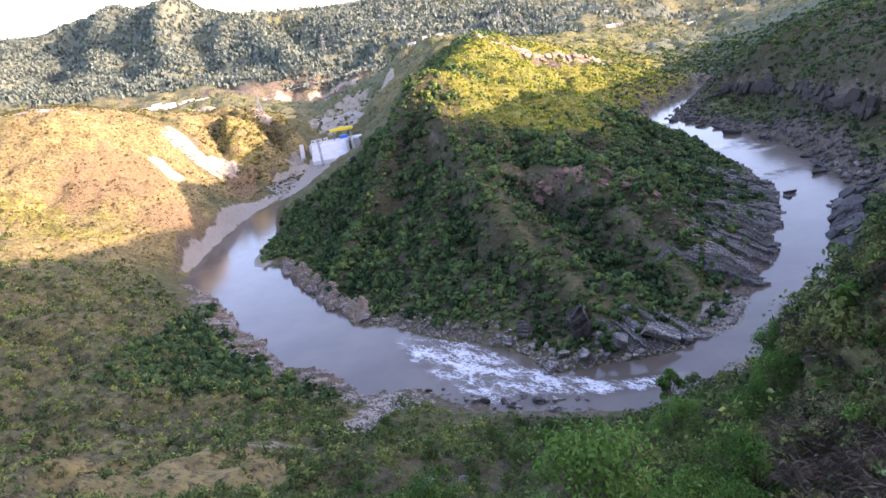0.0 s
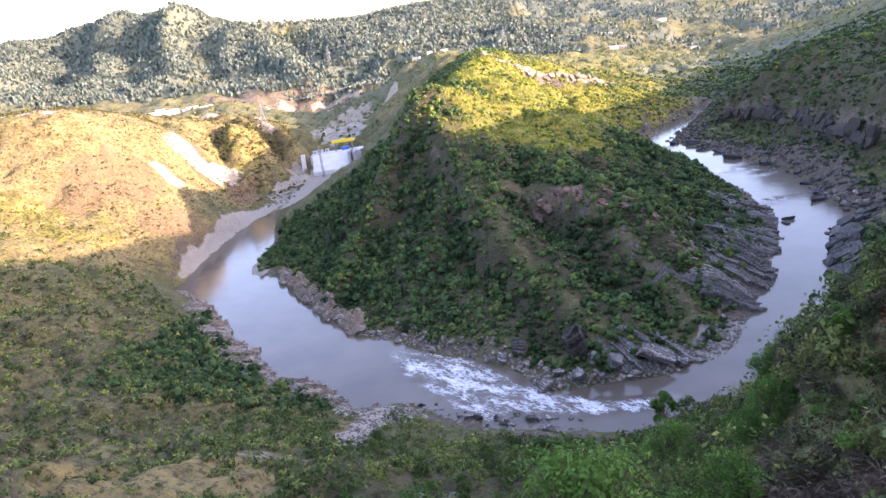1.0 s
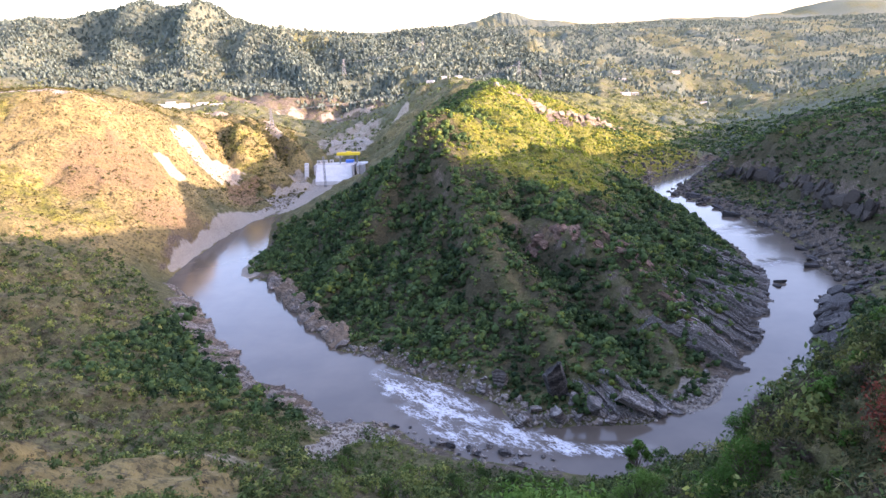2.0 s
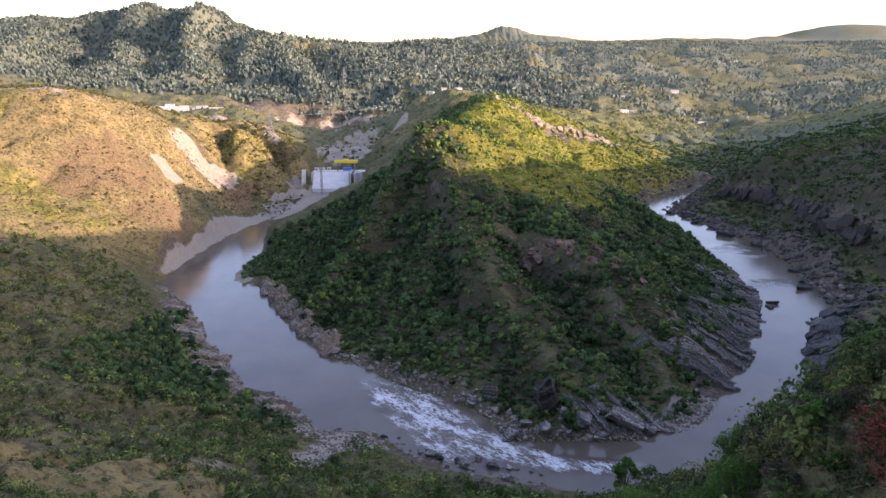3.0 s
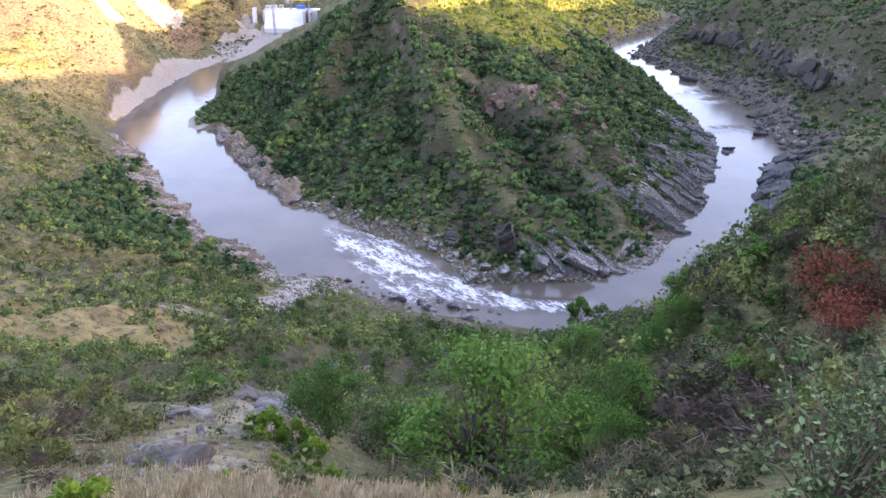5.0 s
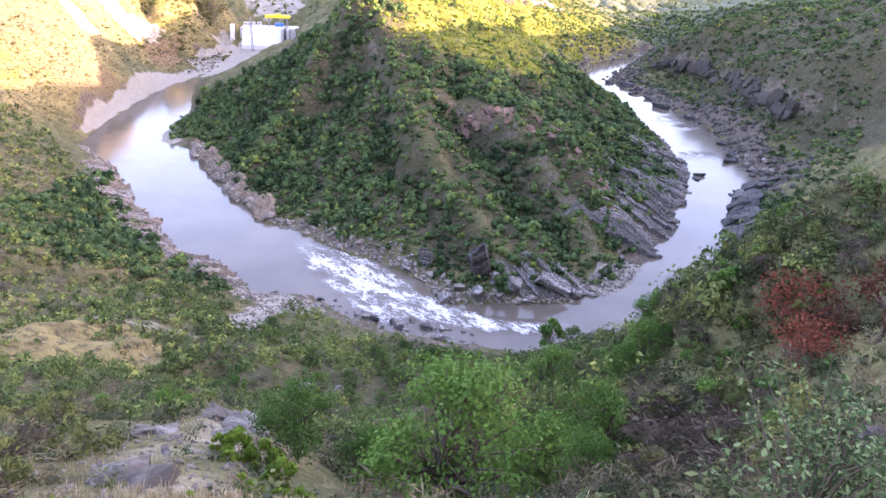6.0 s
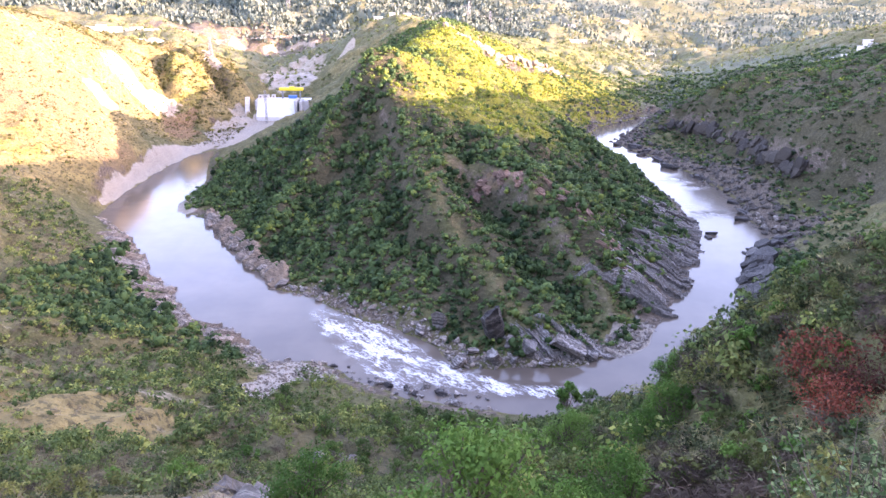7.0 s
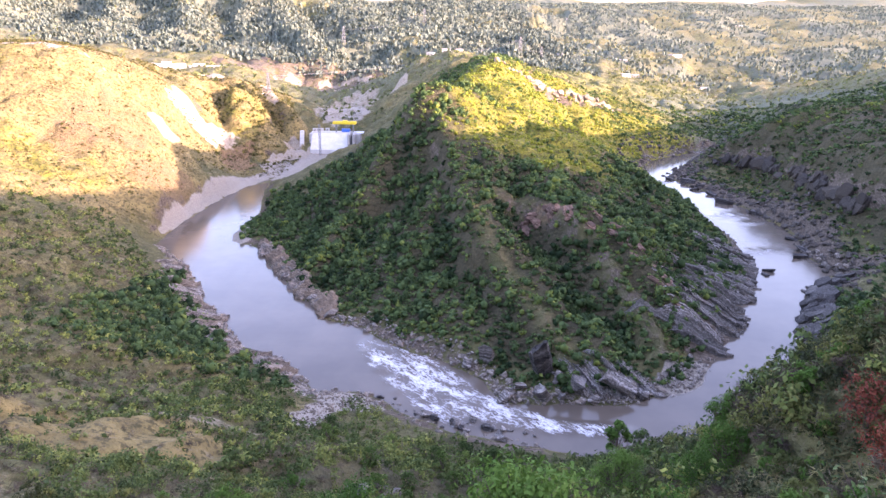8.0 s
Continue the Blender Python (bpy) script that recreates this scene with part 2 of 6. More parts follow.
# ------------------------------------------------------------ the lie of the land
# River banks in plan, from far right round the bend to the dam, and back along the spur.
OUTER = [(257, 635), (199, 570), (171, 522), (184, 486), (190, 459), (198, 433), (201, 401), (201, 374), (190, 345), (194, 320), (175, 305), (162, 285), (148, 261), (135, 236), (123, 219), (109, 201), (87, 182), (66, 170), (50, 168), (34, 171), (19, 176), (6, 180), (-8, 188), (-15, 196), (-27, 204), (-41, 203), (-48, 214), (-59, 226), (-71, 231), (-81, 246), (-88, 259), (-101, 276), (-111, 295), (-122, 316), (-142, 343), (-150, 348), (-151, 369), (-149, 405), (-143, 447), (-136, 478), (-124, 491)]
INNER = [(-117, 447), (-111, 407), (-115, 369), (-112, 357), (-97, 347), (-90, 336), (-75, 305), (-67, 295), (-62, 280), (-54, 276), (-48, 260), (-30, 251), (-18, 236), (-5, 229), (3, 223), (13, 214), (18, 203), (22, 197), (32, 196), (48, 197), (60, 196), (67, 201), (73, 203), (83, 205), (90, 212), (96, 223), (104, 232), (112, 246), (120, 256), (128, 279), (136, 282), (148, 305), (155, 328), (159, 349), (163, 374), (162, 396), (163, 426), (160, 462), (156, 486), (162, 552), (176, 586), (208, 611), (238, 638), (261, 652)]
RIVER = np.array(OUTER + INNER, float)

# Ridge, slope and terrace lines with their heights over the river.
SPUR = [
    [(54, 212, 9), (50, 230, 15), (35, 262, 26), (22, 302, 38), (13, 345, 51), (2, 375, 60), (-4, 400, 80)],
    [(86, 234, 6), (79, 265, 25), (56, 310, 35), (32, 335, 42)],
    [(54, 375, 48), (89, 410, 47), (114, 440, 30), (145, 440, 11)],
    [(-22, 425, 59), (-59, 440, 34), (-94, 450, 16)],
    [(36, 226, 5), (18, 255, 12), (5, 295, 23), (-3, 338, 37)],
    [(66, 238, 5), (58, 266, 12), (43, 298, 23), (30, 322, 34)],
    [(-16, 388, 61), (-18, 408, 64), (-12, 372, 51)],
    [(10, 408, 73), (24, 418, 66), (12, 385, 62)],
    [(-25, 350, 26), (-38, 305, 11), (-1, 265, 14), (13, 232, 9)],
    [(38, 560, 84), (84, 600, 62), (147, 640, 41), (168, 660, 30)],
    [(98, 560, 35), (187, 630, 20), (250, 660, 8)],
    [(38, 560, 84), (27, 532, 78), (17, 500, 72), (10, 468, 66)],
    [(38, 560, 84), (24, 640, 77), (3, 740, 71), (-24, 780, 68), (-42, 760, 55), (-50, 720, 38)],
    [(-35, 560, 40), (-45, 610, 24), (-5, 480, 56)],
]
FAR_SIDE = [
    [(4, 800, 78), (73, 800, 62), (214, 850, 36), (335, 900, 20), (385, 850, 22)],
    [(109, 1200, 71), (299, 1200, 48), (478, 1300, 42), (632, 1300, 37)],
    [(-72, 1100, 75), (136, 1500, 75), (397, 1600, 54), (688, 1700, 50), (955, 1700, 50)],
    [(21, 1700, 114), (319, 1900, 104), (647, 2000, 98), (1006, 2100, 97), (1281, 2100, 92)],
    [(-7, 2200, 139), (93, 2600, 138), (451, 2700, 139), (868, 2700, 143), (1287, 2700, 139), (1704, 2700, 143)],
    [(-1299, 1900, 135), (-1150, 1900, 146), (-1060, 1900, 156), (-919, 1800, 170), (-875, 1800, 191), (-738, 1700, 216), (-685, 1700, 219), (-610, 1600, 199), (-567, 1550, 197), (-496, 1500, 205), (-469, 1500, 194), (-442, 1500, 172), (-381, 1480, 150), (-329, 1450, 141), (-302, 1450, 127), (-207, 1450, 120), (-111, 1700, 127), (-68, 2000, 135)],
    [(-1250, 2250, 105), (-900, 2150, 120), (-700, 2050, 140), (-480, 1830, 125), (-330, 1780, 92), (-170, 1900, 105)],
    [(-457, 1350, 145), (-410, 1200, 98), (-326, 1000, 60)],
    [(-345, 1330, 105), (-302, 1100, 62)],
    [(-218, 1250, 92), (-156, 1080, 67), (-101, 950, 44)],
    [(-649, 1450, 137), (-535, 1150, 81)],
    [(-592, 1500, 120), (-480, 1180, 71)],
]
LEFT_SIDE = [
    [(-452, 950, 66), (-360, 850, 54), (-292, 850, 52), (-239, 850, 52), (-320, 780, 43)],
    [(-317, 430, 92), (-272, 440, 94), (-228, 450, 95), (-218, 470, 83), (-201, 500, 70), (-185, 520, 58)],
    [(-390, 560, 91), (-293, 560, 91)],
    [(-350, 475, 94), (-245, 475, 94)],
    [(-215, 440, 76), (-240, 425, 80), (-275, 412, 78)],
    [(-186, 600, 57), (-165, 600, 53), (-144, 590, 39), (-123, 585, 22)],
    [(-170, 680, 50), (-148, 650, 35), (-123, 620, 21)],
    [(-172, 565, 36), (-158, 535, 14), (-152, 500, 8)],
    [(-190, 545, 50), (-176, 530, 30), (-168, 505, 22)],
    [(-160, 640, 28), (-142, 615, 14), (-130, 600, 6)],
    [(-221, 400, 59), (-187, 390, 42), (-161, 385, 23), (-250, 390, 66)],
    [(-197, 300, 34), (-174, 310, 25), (-158, 330, 14), (-147, 215, 28), (-129, 235, 19), (-115, 262, 7)],
    [(-106, 150, 33), (-78, 135, 36), (-70, 160, 22), (-63, 190, 9), (-80, 110, 46), (-60, 110, 46), (-46, 130, 32)],
    [(-107, 580, 1), (-131, 560, 1), (-125, 525, 1), (-83, 620, 6)],
    [(-113, 760, 8), (-82, 760, 16), (-51, 760, 39), (-170, 950, 18), (-214, 950, 44), (-130, 1000, 40)],
]
RIGHT_SIDE = [
    [(206, 335, 5), (214, 372, 9), (213, 420, 8), (230, 340, 22)],
    [(217, 540, 13), (230, 496, 16), (228, 437, 17), (227, 373, 19), (238, 330, 21)],
    [(224, 543, 28), (237, 500, 30), (235, 440, 32), (234, 376, 35), (246, 332, 38)],
    [(243, 556, 31), (245, 530, 44), (261, 510, 53), (283, 500, 57), (303, 480, 54)],
    [(296, 600, 49), (328, 580, 53), (364, 580, 55)],
    [(423, 760, 39), (456, 760, 56), (512, 760, 77), (530, 1000, 25)],
    [(37, 52, 98), (42, 62, 91), (49, 80, 76), (54, 97, 60), (58, 122, 37), (57, 148, 14)],
]
HERE = [
    [(0, 0, 118.3), (0, 3, 115), (0, 6.5, 110.8), (0, 14, 104.6), (3, 22, 94.6), (4, 30, 87), (5, 60, 64), (8, 100, 39), (12, 140, 16), (15, 165, 4)],
    [(-4, 14.5, 104.6), (-8, 19, 101), (-11, 23, 97.8), (-17, 32, 90), (-18, 50, 75)],
    [(-8, 19, 101), (-8.6, 26, 95.6), (-8.1, 31, 93), (-8.6, 34.5, 91.2), (-12, 32, 92), (-13.3, 38, 87.9)],
    [(-9, 45, 79), (-3.5, 35, 86)],
    [(-8, 4, 113), (-20, 8, 107), (-45, 30, 92), (-60, 70, 66)],
    [(6, 7, 111.5), (14, 13, 109), (26, 27, 103)],
    [(-60, -10, 126), (0, -12, 122), (60, -10, 128), (0, -60, 150), (-150, -60, 150)],
    [(-320, 200, 90), (-300, 320, 80)],
    # ridge out of view on the right, heights set to shade the gorge
    [(100, -80, 175), (200, 40, 158), (275, 155, 169), (337, 250, 144), (400, 400, 122), (472, 550, 97)],
    [(190, 180, 62)],
]
EDGE = [[(-1500, 600, 140), (-2200, 2500, 150), (0, 4600, 160), (3000, 4600, 160), (-3000, 4600, 150), (2600, 2500, 150),
         (1500, 600, 170), (-4600, 0, 150), (4600, 0, 200), (0, -1500, 260), (0, -4600, 200), (4600, -4600, 200), (-4600, -4600, 200)]]


def perlin(x, y, seed=0):
    """Gradient noise in the plan, about -0.7 to 0.7."""
    xi, yi = np.floor(x).astype(np.int64), np.floor(y).astype(np.int64)
    fx, fy = x - xi, y - yi
    ux, uy = fx * fx * fx * (fx * (fx * 6 - 15) + 10), fy * fy * fy * (fy * (fy * 6 - 15) + 10)

    def corner(dx, dy):
        h = ((xi + dx) * 374761393 + (yi + dy) * 668265263 + seed * 1442695041) & 0xFFFFFFFF
        h = ((h ^ (h >> 13)) * 1274126177) & 0xFFFFFFFF
        a = (h ^ (h >> 16)) / 4294967296.0 * 6.28318530718
        return np.cos(a) * (fx - dx) + np.sin(a) * (fy - dy)

    top = corner(0, 0) + ux * (corner(1, 0) - corner(0, 0))
    low = corner(0, 1) + ux * (corner(1, 1) - corner(0, 1))
    return top + uy * (low - top)


def fbm(x, y, size, octaves=3, seed=0):
    total, gain = 0, 1.0
    for k in range(octaves):
        total = total + gain * perlin(x / size, y / size, seed + 7 * k)
        size, gain = size / 2.1, gain * 0.5
    return total


def step(a, b, v):
    u = np.clip((v - a) / (b - a), 0, 1)
    return u * u * (3 - 2 * u)


def shore(x, y):
    """Distance to the river's edge, negative in the water."""
    n = len(RIVER)
    best, inside = np.full(x.shape, 1e9), np.zeros(x.shape, bool)
    for k in range(n):
        (ax, ay), (bx, by) = RIVER[k], RIVER[(k + 1) % n]
        dx, dy = bx - ax, by - ay
        u = np.clip(((x - ax) * dx + (y - ay) * dy) / (dx * dx + dy * dy), 0, 1)
        best = np.minimum(best, (x - ax - u * dx) ** 2 + (y - ay - u * dy) ** 2)
        if ay != by:
            inside ^= ((ay > y) != (by > y)) & (x < ax + (y - ay) * dx / dy)
    best = np.sqrt(best)
    return np.where(inside, -best, best)


def along(line, gap):
    out = []
    for a, b in zip(line, line[1:]):
        a, b = np.array(a, float), np.array(b, float)
        k = max(1, int(np.hypot(*(b - a)[:2]) / gap))
        out += [a + (b - a) * i / k for i in range(k)]
    return out + [np.array(line[-1], float)]


def beside(x, y, line):
    """Distance in plan to a line."""
    best = np.full(np.shape(x), 1e9)
    for a, b in zip(line, line[1:]):
        dx, dy = b[0] - a[0], b[1] - a[1]
        u = np.clip(((x - a[0]) * dx + (y - a[1]) * dy) / (dx * dx + dy * dy), 0, 1)
        best = np.minimum(best, np.hypot(x - a[0] - u * dx, y - a[1] - u * dy))
    return best


# Sharp crests and gullies cut into the land: line, side slope, blunt top or reach.
CRESTS = [
    ([(-6, 400, 82), (1, 364, 60), (9, 338, 48), (14, 306, 39), (20, 281, 31), (32, 251, 21), (40, 228, 14), (43, 213, 10)], 0.72, 2.5),
    ([(-6, 400, 82), (12, 412, 75), (20, 430, 68)], 0.7, 4.0),
    ([(26, 322, 41), (41, 314, 41), (54, 301, 38), (65, 279, 32), (71, 252, 21), (76, 237, 13), (79, 220, 6)], 0.8, 2.0),
    ([(64, 298, 38), (74, 288, 34), (81, 268, 26), (89, 253, 17)], 0.75, 2.0),
    ([(5, 352, 51), (-6, 318, 32), (-16, 286, 15), (-21, 262, 7)], 0.7, 3.0),
    ([(-20, 395, 62), (-34, 365, 40), (-48, 330, 20), (-56, 305, 9)], 0.7, 4.0),
    ([(-113, 591, 15), (-125, 608, 32), (-144, 630, 43), (-157, 646, 48)], 1.0, 1.5),
    ([(-130, 575, 28), (-151, 600, 46), (-172, 628, 58), (-199, 650, 59)], 0.85, 4.0),
    ([(-142, 565, 21), (-157, 582, 36), (-179, 610, 52), (-203, 640, 56)], 0.8, 6.0),
    ([(-149, 553, 13), (-162, 565, 25), (-185, 590, 43), (-206, 640, 53)], 1.1, 2.0),
    ([(-496, 1500, 205), (-470, 1350, 158), (-440, 1200, 112), (-400, 1050, 72)], 0.6, 20.0),
    ([(-738, 1700, 216), (-660, 1450, 158), (-580, 1250, 112), (-500, 1080, 72)], 0.6, 20.0),
    ([(-329, 1450, 141), (-280, 1300, 112), (-225, 1150, 86), (-170, 1020, 66)], 0.6, 15.0),
    ([(-919, 1800, 170), (-820, 1500, 122), (-700, 1250, 88)], 0.55, 20.0),
]
GULLIES = [
    ([(35, 306, 25), (49, 278, 17), (59, 252, 10), (62, 238, 5)], 0.62, 17),
    ([(-12, 350, 36), (-22, 318, 19), (-32, 285, 8)], 0.6, 16),
    ([(-189, 590, 42), (-170, 552, 23), (-153, 520, 10), (-147, 505, 7)], 0.9, 24),
    ([(-166, 648, 40), (-138, 600, 19), (-121, 570, 3)], 0.8, 15),
    ([(-430, 1420, 118), (-360, 1220, 72), (-320, 1060, 48)], 0.5, 90),
    ([(-610, 1500, 126), (-530, 1300, 84), (-460, 1100, 54)], 0.5, 90),
    ([(-800, 1640, 130), (-700, 1380, 88), (-610, 1180, 62)], 0.5, 100),
    ([(-260, 1420, 92), (-200, 1250, 66), (-150, 1100, 50)], 0.5, 80),
]

knots = [(p[0], p[1], 0.4) for p in OUTER[1::2] + INNER[1::2]]
for lines, gap in ((SPUR, 9), (LEFT_SIDE, 13), (RIGHT_SIDE, 13), (HERE, 25), (FAR_SIDE, 90), (EDGE, 9000)):
    for line in lines:
        knots += [tuple(p) for p in along(line, gap)]
K = np.array(knots)
K = K[np.unique(np.round(K[:, :2], 1), axis=0, return_index=True)[1]]
dist = np.hypot(K[:, None, 0] - K[None, :, 0], K[:, None, 1] - K[None, :, 1])
n_k = len(K)
system = np.zeros((n_k + 1, n_k + 1))
system[:n_k, :n_k], system[:n_k, n_k], system[n_k, :n_k] = dist - 0.4 * np.eye(n_k), 1, 1
weights = np.linalg.solve(system, np.append(K[:, 2], 0))

HILLS = [(290, 3300, 38, 260, 200), (290, 3320, 32, 85, 90), (2420, 4300, 95, 380, 300), (1560, 3500, 18, 90, 150), (1180, 3500, 12, 260, 200)]


def cut_lines(x, y, z):
    """Raises the crests and lowers the gullies, with soft joins."""
    for lines, sign in ((CRESTS, 1), (GULLIES, -1)):
        for line, fall, wide in lines:
            p = np.array(line, float)
            lo, hi = p[:, :2].min(0) - 110, p[:, :2].max(0) + 110
            at = np.flatnonzero((x > lo[0]) & (x < hi[0]) & (y > lo[1]) & (y < hi[1]))
            if not len(at):
                continue
            best, top = np.full(len(at), 1e9), np.zeros(len(at))
            qx, qy = x[at] + 3 * fbm(x[at], y[at], 22, 2, 133), y[at] + 3 * fbm(x[at], y[at], 22, 2, 135)
            for a, b in zip(p, p[1:]):
                dx, dy = b[0] - a[0], b[1] - a[1]
                u = np.clip(((qx - a[0]) * dx + (qy - a[1]) * dy) / (dx * dx + dy * dy), 0, 1)
                d = np.hypot(qx - a[0] - u * dx, qy - a[1] - u * dy)
                top = np.where(d < best, a[2] + (b[2] - a[2]) * u, top)
                best = np.minimum(d, best)
            if sign > 0:
                goal = top - fall * (np.sqrt(best ** 2 + wide ** 2) - wide) - (0.022 * best ** 2 if wide < 10 else 0)
                z[at] = np.where(best < 90, 0.5 * (z[at] + goal + np.sqrt((z[at] - goal) ** 2 + 4.0)) - 0.25 * (best < 40), z[at])
            else:
                over = np.maximum(z[at] - (top + fall * best), 0)
                z[at] -= over * (1 - step(0.5 * wide, wide, best))
    return z


def lay(x, y):
    """Height of the ground and distance to the river, for arrays of plan points."""
    x, y = np.atleast_1d(np.asarray(x, float)), np.atleast_1d(np.asarray(y, float))
    z = np.full(x.shape, weights[n_k])
    for i in range(0, len(x), 40000):
        s = slice(i, i + 40000)
        z[s] += np.hypot(x[s, None] - K[None, :, 0], y[s, None] - K[None, :, 1]) @ weights[:n_k]
    for cx, cy, h, rx, ry in HILLS:
        q = ((x - cx) / rx) ** 2 + ((y - cy) / ry) ** 2
        z += h * np.exp(-q * q * 0.5 - 0.3 * q)
    z = cut_lines(x, y, z)
    d = shore(x + 2.2 * fbm(x, y, 9, 2, 3), y + 2.2 * fbm(x, y, 9, 2, 5))
    r = np.hypot(x, y)
    calm = step(6, 60, r) * (1 - 0.85 * spot(x, y, -300, 500, 85, 62, 0, 0)) * (1 - 0.8 * spot(x, y, 305, 545, 55, 50, -25, 0))
    rise = step(1, 45, d)
    even = 1 - 0.3 * spot(x, y, -215, 440, 75, 95, 0, 0)
    z += calm * rise * (4.0 * even * fbm(x, y, 40, 3, 11) + 2.0 * fbm(x, y, 10, 3, 17))
    z += calm * rise * step(0, 20, d) * (1 - step(640, 760, y)) * 1.1 * (0.25 - np.abs(fbm(x, y, 13, 3, 141)))
    gully = 1 - np.abs(2 * fbm(x + 6 * fbm(x, y, 50, 1, 9), y, 36, 2, 23))
    z -= calm * even * step(8, 60, d) * 5.0 * np.clip(gully, 0, 1) ** 3
    far = step(700, 1100, y) * step(-200, 400, y)
    gl = np.abs(fbm(x, y, 260, 3, 31))
    z += far * (46 * (0.15 - gl) + 9 * (0.16 - np.abs(fbm(x + 20 * gl, y, 85, 3, 39))) + 4 * fbm(x, y, 40, 3, 37)) * (1 - 0.7 * step(2100, 2700, y))
    bank = step(1, 5, d) * (1 - step(12, 30, d))
    z += bank * 1.6 * np.abs(fbm(x, y, 7, 3, 41))
    lift = step(0.0, 9.0, d)
    land = np.maximum(z, 0.5 + 0.03 * d) * lift + 0.28 * np.minimum(d, 9) * (1 - lift)
    return np.where(d > 0, land, np.maximum(-4.0, 0.3 * d)), d


def graded(lo, a, b, hi, fine, grow=1.055, most=60):
    mid = list(np.arange(a, b, fine))
    up, s = [mid[-1]], fine
    while up[-1] < hi:
        s = min(s * grow, most)
        up.append(up[-1] + s)
    down, s = [mid[0]], fine
    while down[-1] > lo:
        s = min(s * grow, most)
        down.append(down[-1] - s)
    return np.array(down[:0:-1] + mid + up[1:])


def sheet(name, verts, faces, smooth=True):
    """A mesh from arrays of vertices and of triangles or quads."""
    verts, faces = np.asarray(verts, np.float32), np.asarray(faces, np.int32)
    m = bpy.data.meshes.new(name)
    m.vertices.add(len(verts))
    m.vertices.foreach_set("co", verts.ravel())
    k = faces.shape[1]
    m.loops.add(faces.size)
    m.loops.foreach_set("vertex_index", faces.ravel())
    m.polygons.add(len(faces))
    m.polygons.foreach_set("loop_start", np.arange(0, faces.size, k, dtype=np.int32))
    m.polygons.foreach_set("use_smooth", np.full(len(faces), smooth))
    m.update(calc_edges=True)
    return m


def mark(mesh, name, values):
    a = mesh.attributes.new(name, "FLOAT", "POINT")
    a.data.foreach_set("value", np.asarray(values, np.float32))


def spot(x, y, cx, cy, rx, ry, turn=0.0, ragged=0.35):
    """A soft patch in plan, 1 inside, with a ragged outline."""
    c, s = math.cos(radians(turn)), math.sin(radians(turn))
    u, v = ((x - cx) * c + (y - cy) * s) / rx, (-(x - cx) * s + (y - cy) * c) / ry
    return 1 - step(0.75, 1.15, np.hypot(u, v) + ragged * fbm(x, y, 0.6 * min(rx, ry) + 2, 3, 51))


gx, gy = graded(-4600, -262, 300, 4700, 2.6, 1.038, 90), np.concatenate([graded(-4600, -8, 70, 70, 1.2, 1.1, 90)[:-1], graded(70, 70, 665, 4700, 2.6, 1.021, 60)])
GX, GY = np.meshgrid(gx, gy)
PX, PY = GX.ravel(), GY.ravel()
PZ, PD = lay(PX, PY)
nx, ny = len(gx), len(gy)
cell = (np.arange(ny - 1)[:, None] * nx + np.arange(nx - 1)[None, :]).ravel()
ground_mesh = sheet("ground", np.stack([PX, PY, PZ], 1), np.stack([cell, cell + 1, cell + nx + 1, cell + nx], 1))
print("ground", nx, ny, nx * ny)
ZG = PZ.reshape(ny, nx)


def height(x, y):
    """Height of the ground sheet itself, between its vertices."""
    x, y = np.asarray(x, float), np.asarray(y, float)
    i, j = np.clip(np.searchsorted(gx, x) - 1, 0, nx - 2), np.clip(np.searchsorted(gy, y) - 1, 0, ny - 2)
    u, v = (x - gx[i]) / (gx[i + 1] - gx[i]), (y - gy[j]) / (gy[j + 1] - gy[j])
    return (ZG[j, i] * (1 - u) + ZG[j, i + 1] * u) * (1 - v) + (ZG[j + 1, i] * (1 - u) + ZG[j + 1, i + 1] * u) * v


def slope(x, y, e=3.0):
    return np.hypot(height(x + e, y) - height(x - e, y), height(x, y + e) - height(x, y - e)) / (2 * e)


# ------------------------------------------------------------ ground and river
x, y = PX, PY
dry = 0.30 - 0.22 * spot(x, y, 30, 400, 150, 210) + 0.42 * (spot(x, y, -215, 430, 75, 105, 0) + spot(x, y, -330, 430, 90, 130, 0))
dry = np.maximum(dry, 0.75 * spot(x, y, -165, 600, 60, 60))
dry = np.maximum(dry, (0.24 - 0.10 * step(-150, -300, x) * step(950, 1100, y)) * step(650, 900, y))
dry = np.maximum(dry, 0.9 * spot(x, y, -4, 14, 7, 4))
dry = np.maximum(dry, 0.8 * spot(x, y, -72, 128, 22, 9, 10))
red = 0.5 * spot(x, y, -200, 415, 22, 42, -20) + 0.5 * spot(x, y, -165, 405, 16, 30, -10) + 0.55 * spot(x, y, 47, 306, 12, 6, -30) + 0.35 * spot(x, y, -10, 310, 5, 26, 15)
SPINE, SIDE_SPINE = [p[:2] for p in CRESTS[0][0][3:]], [p[:2] for p in CRESTS[2][0]]
red = red + 0.28 * np.exp(-((beside(x, y, SPINE) + 4 * fbm(x, y, 14, 2, 63)) / 6) ** 2) + 0.25 * np.exp(-((beside(x, y, SIDE_SPINE) + 4 * fbm(x, y, 14, 2, 65)) / 4) ** 2)
rock = 0.75 * (step(0.5, 2, PD) * (1 - step(3, 9, PD + 6 * fbm(x, y, 25, 2, 61) - 12 * step(165, 190, x) * (1 - step(540, 570, y)))))
rock = np.maximum(rock, 0.85 * spot(x, y, 118, 262, 52, 16, 55))
rock = np.maximum(rock, 0.8 * spot(x, y, 95, 600, 80, 9, 32))
rock = np.maximum(rock, 0.6 * spot(x, y, -170, 930, 130, 70))
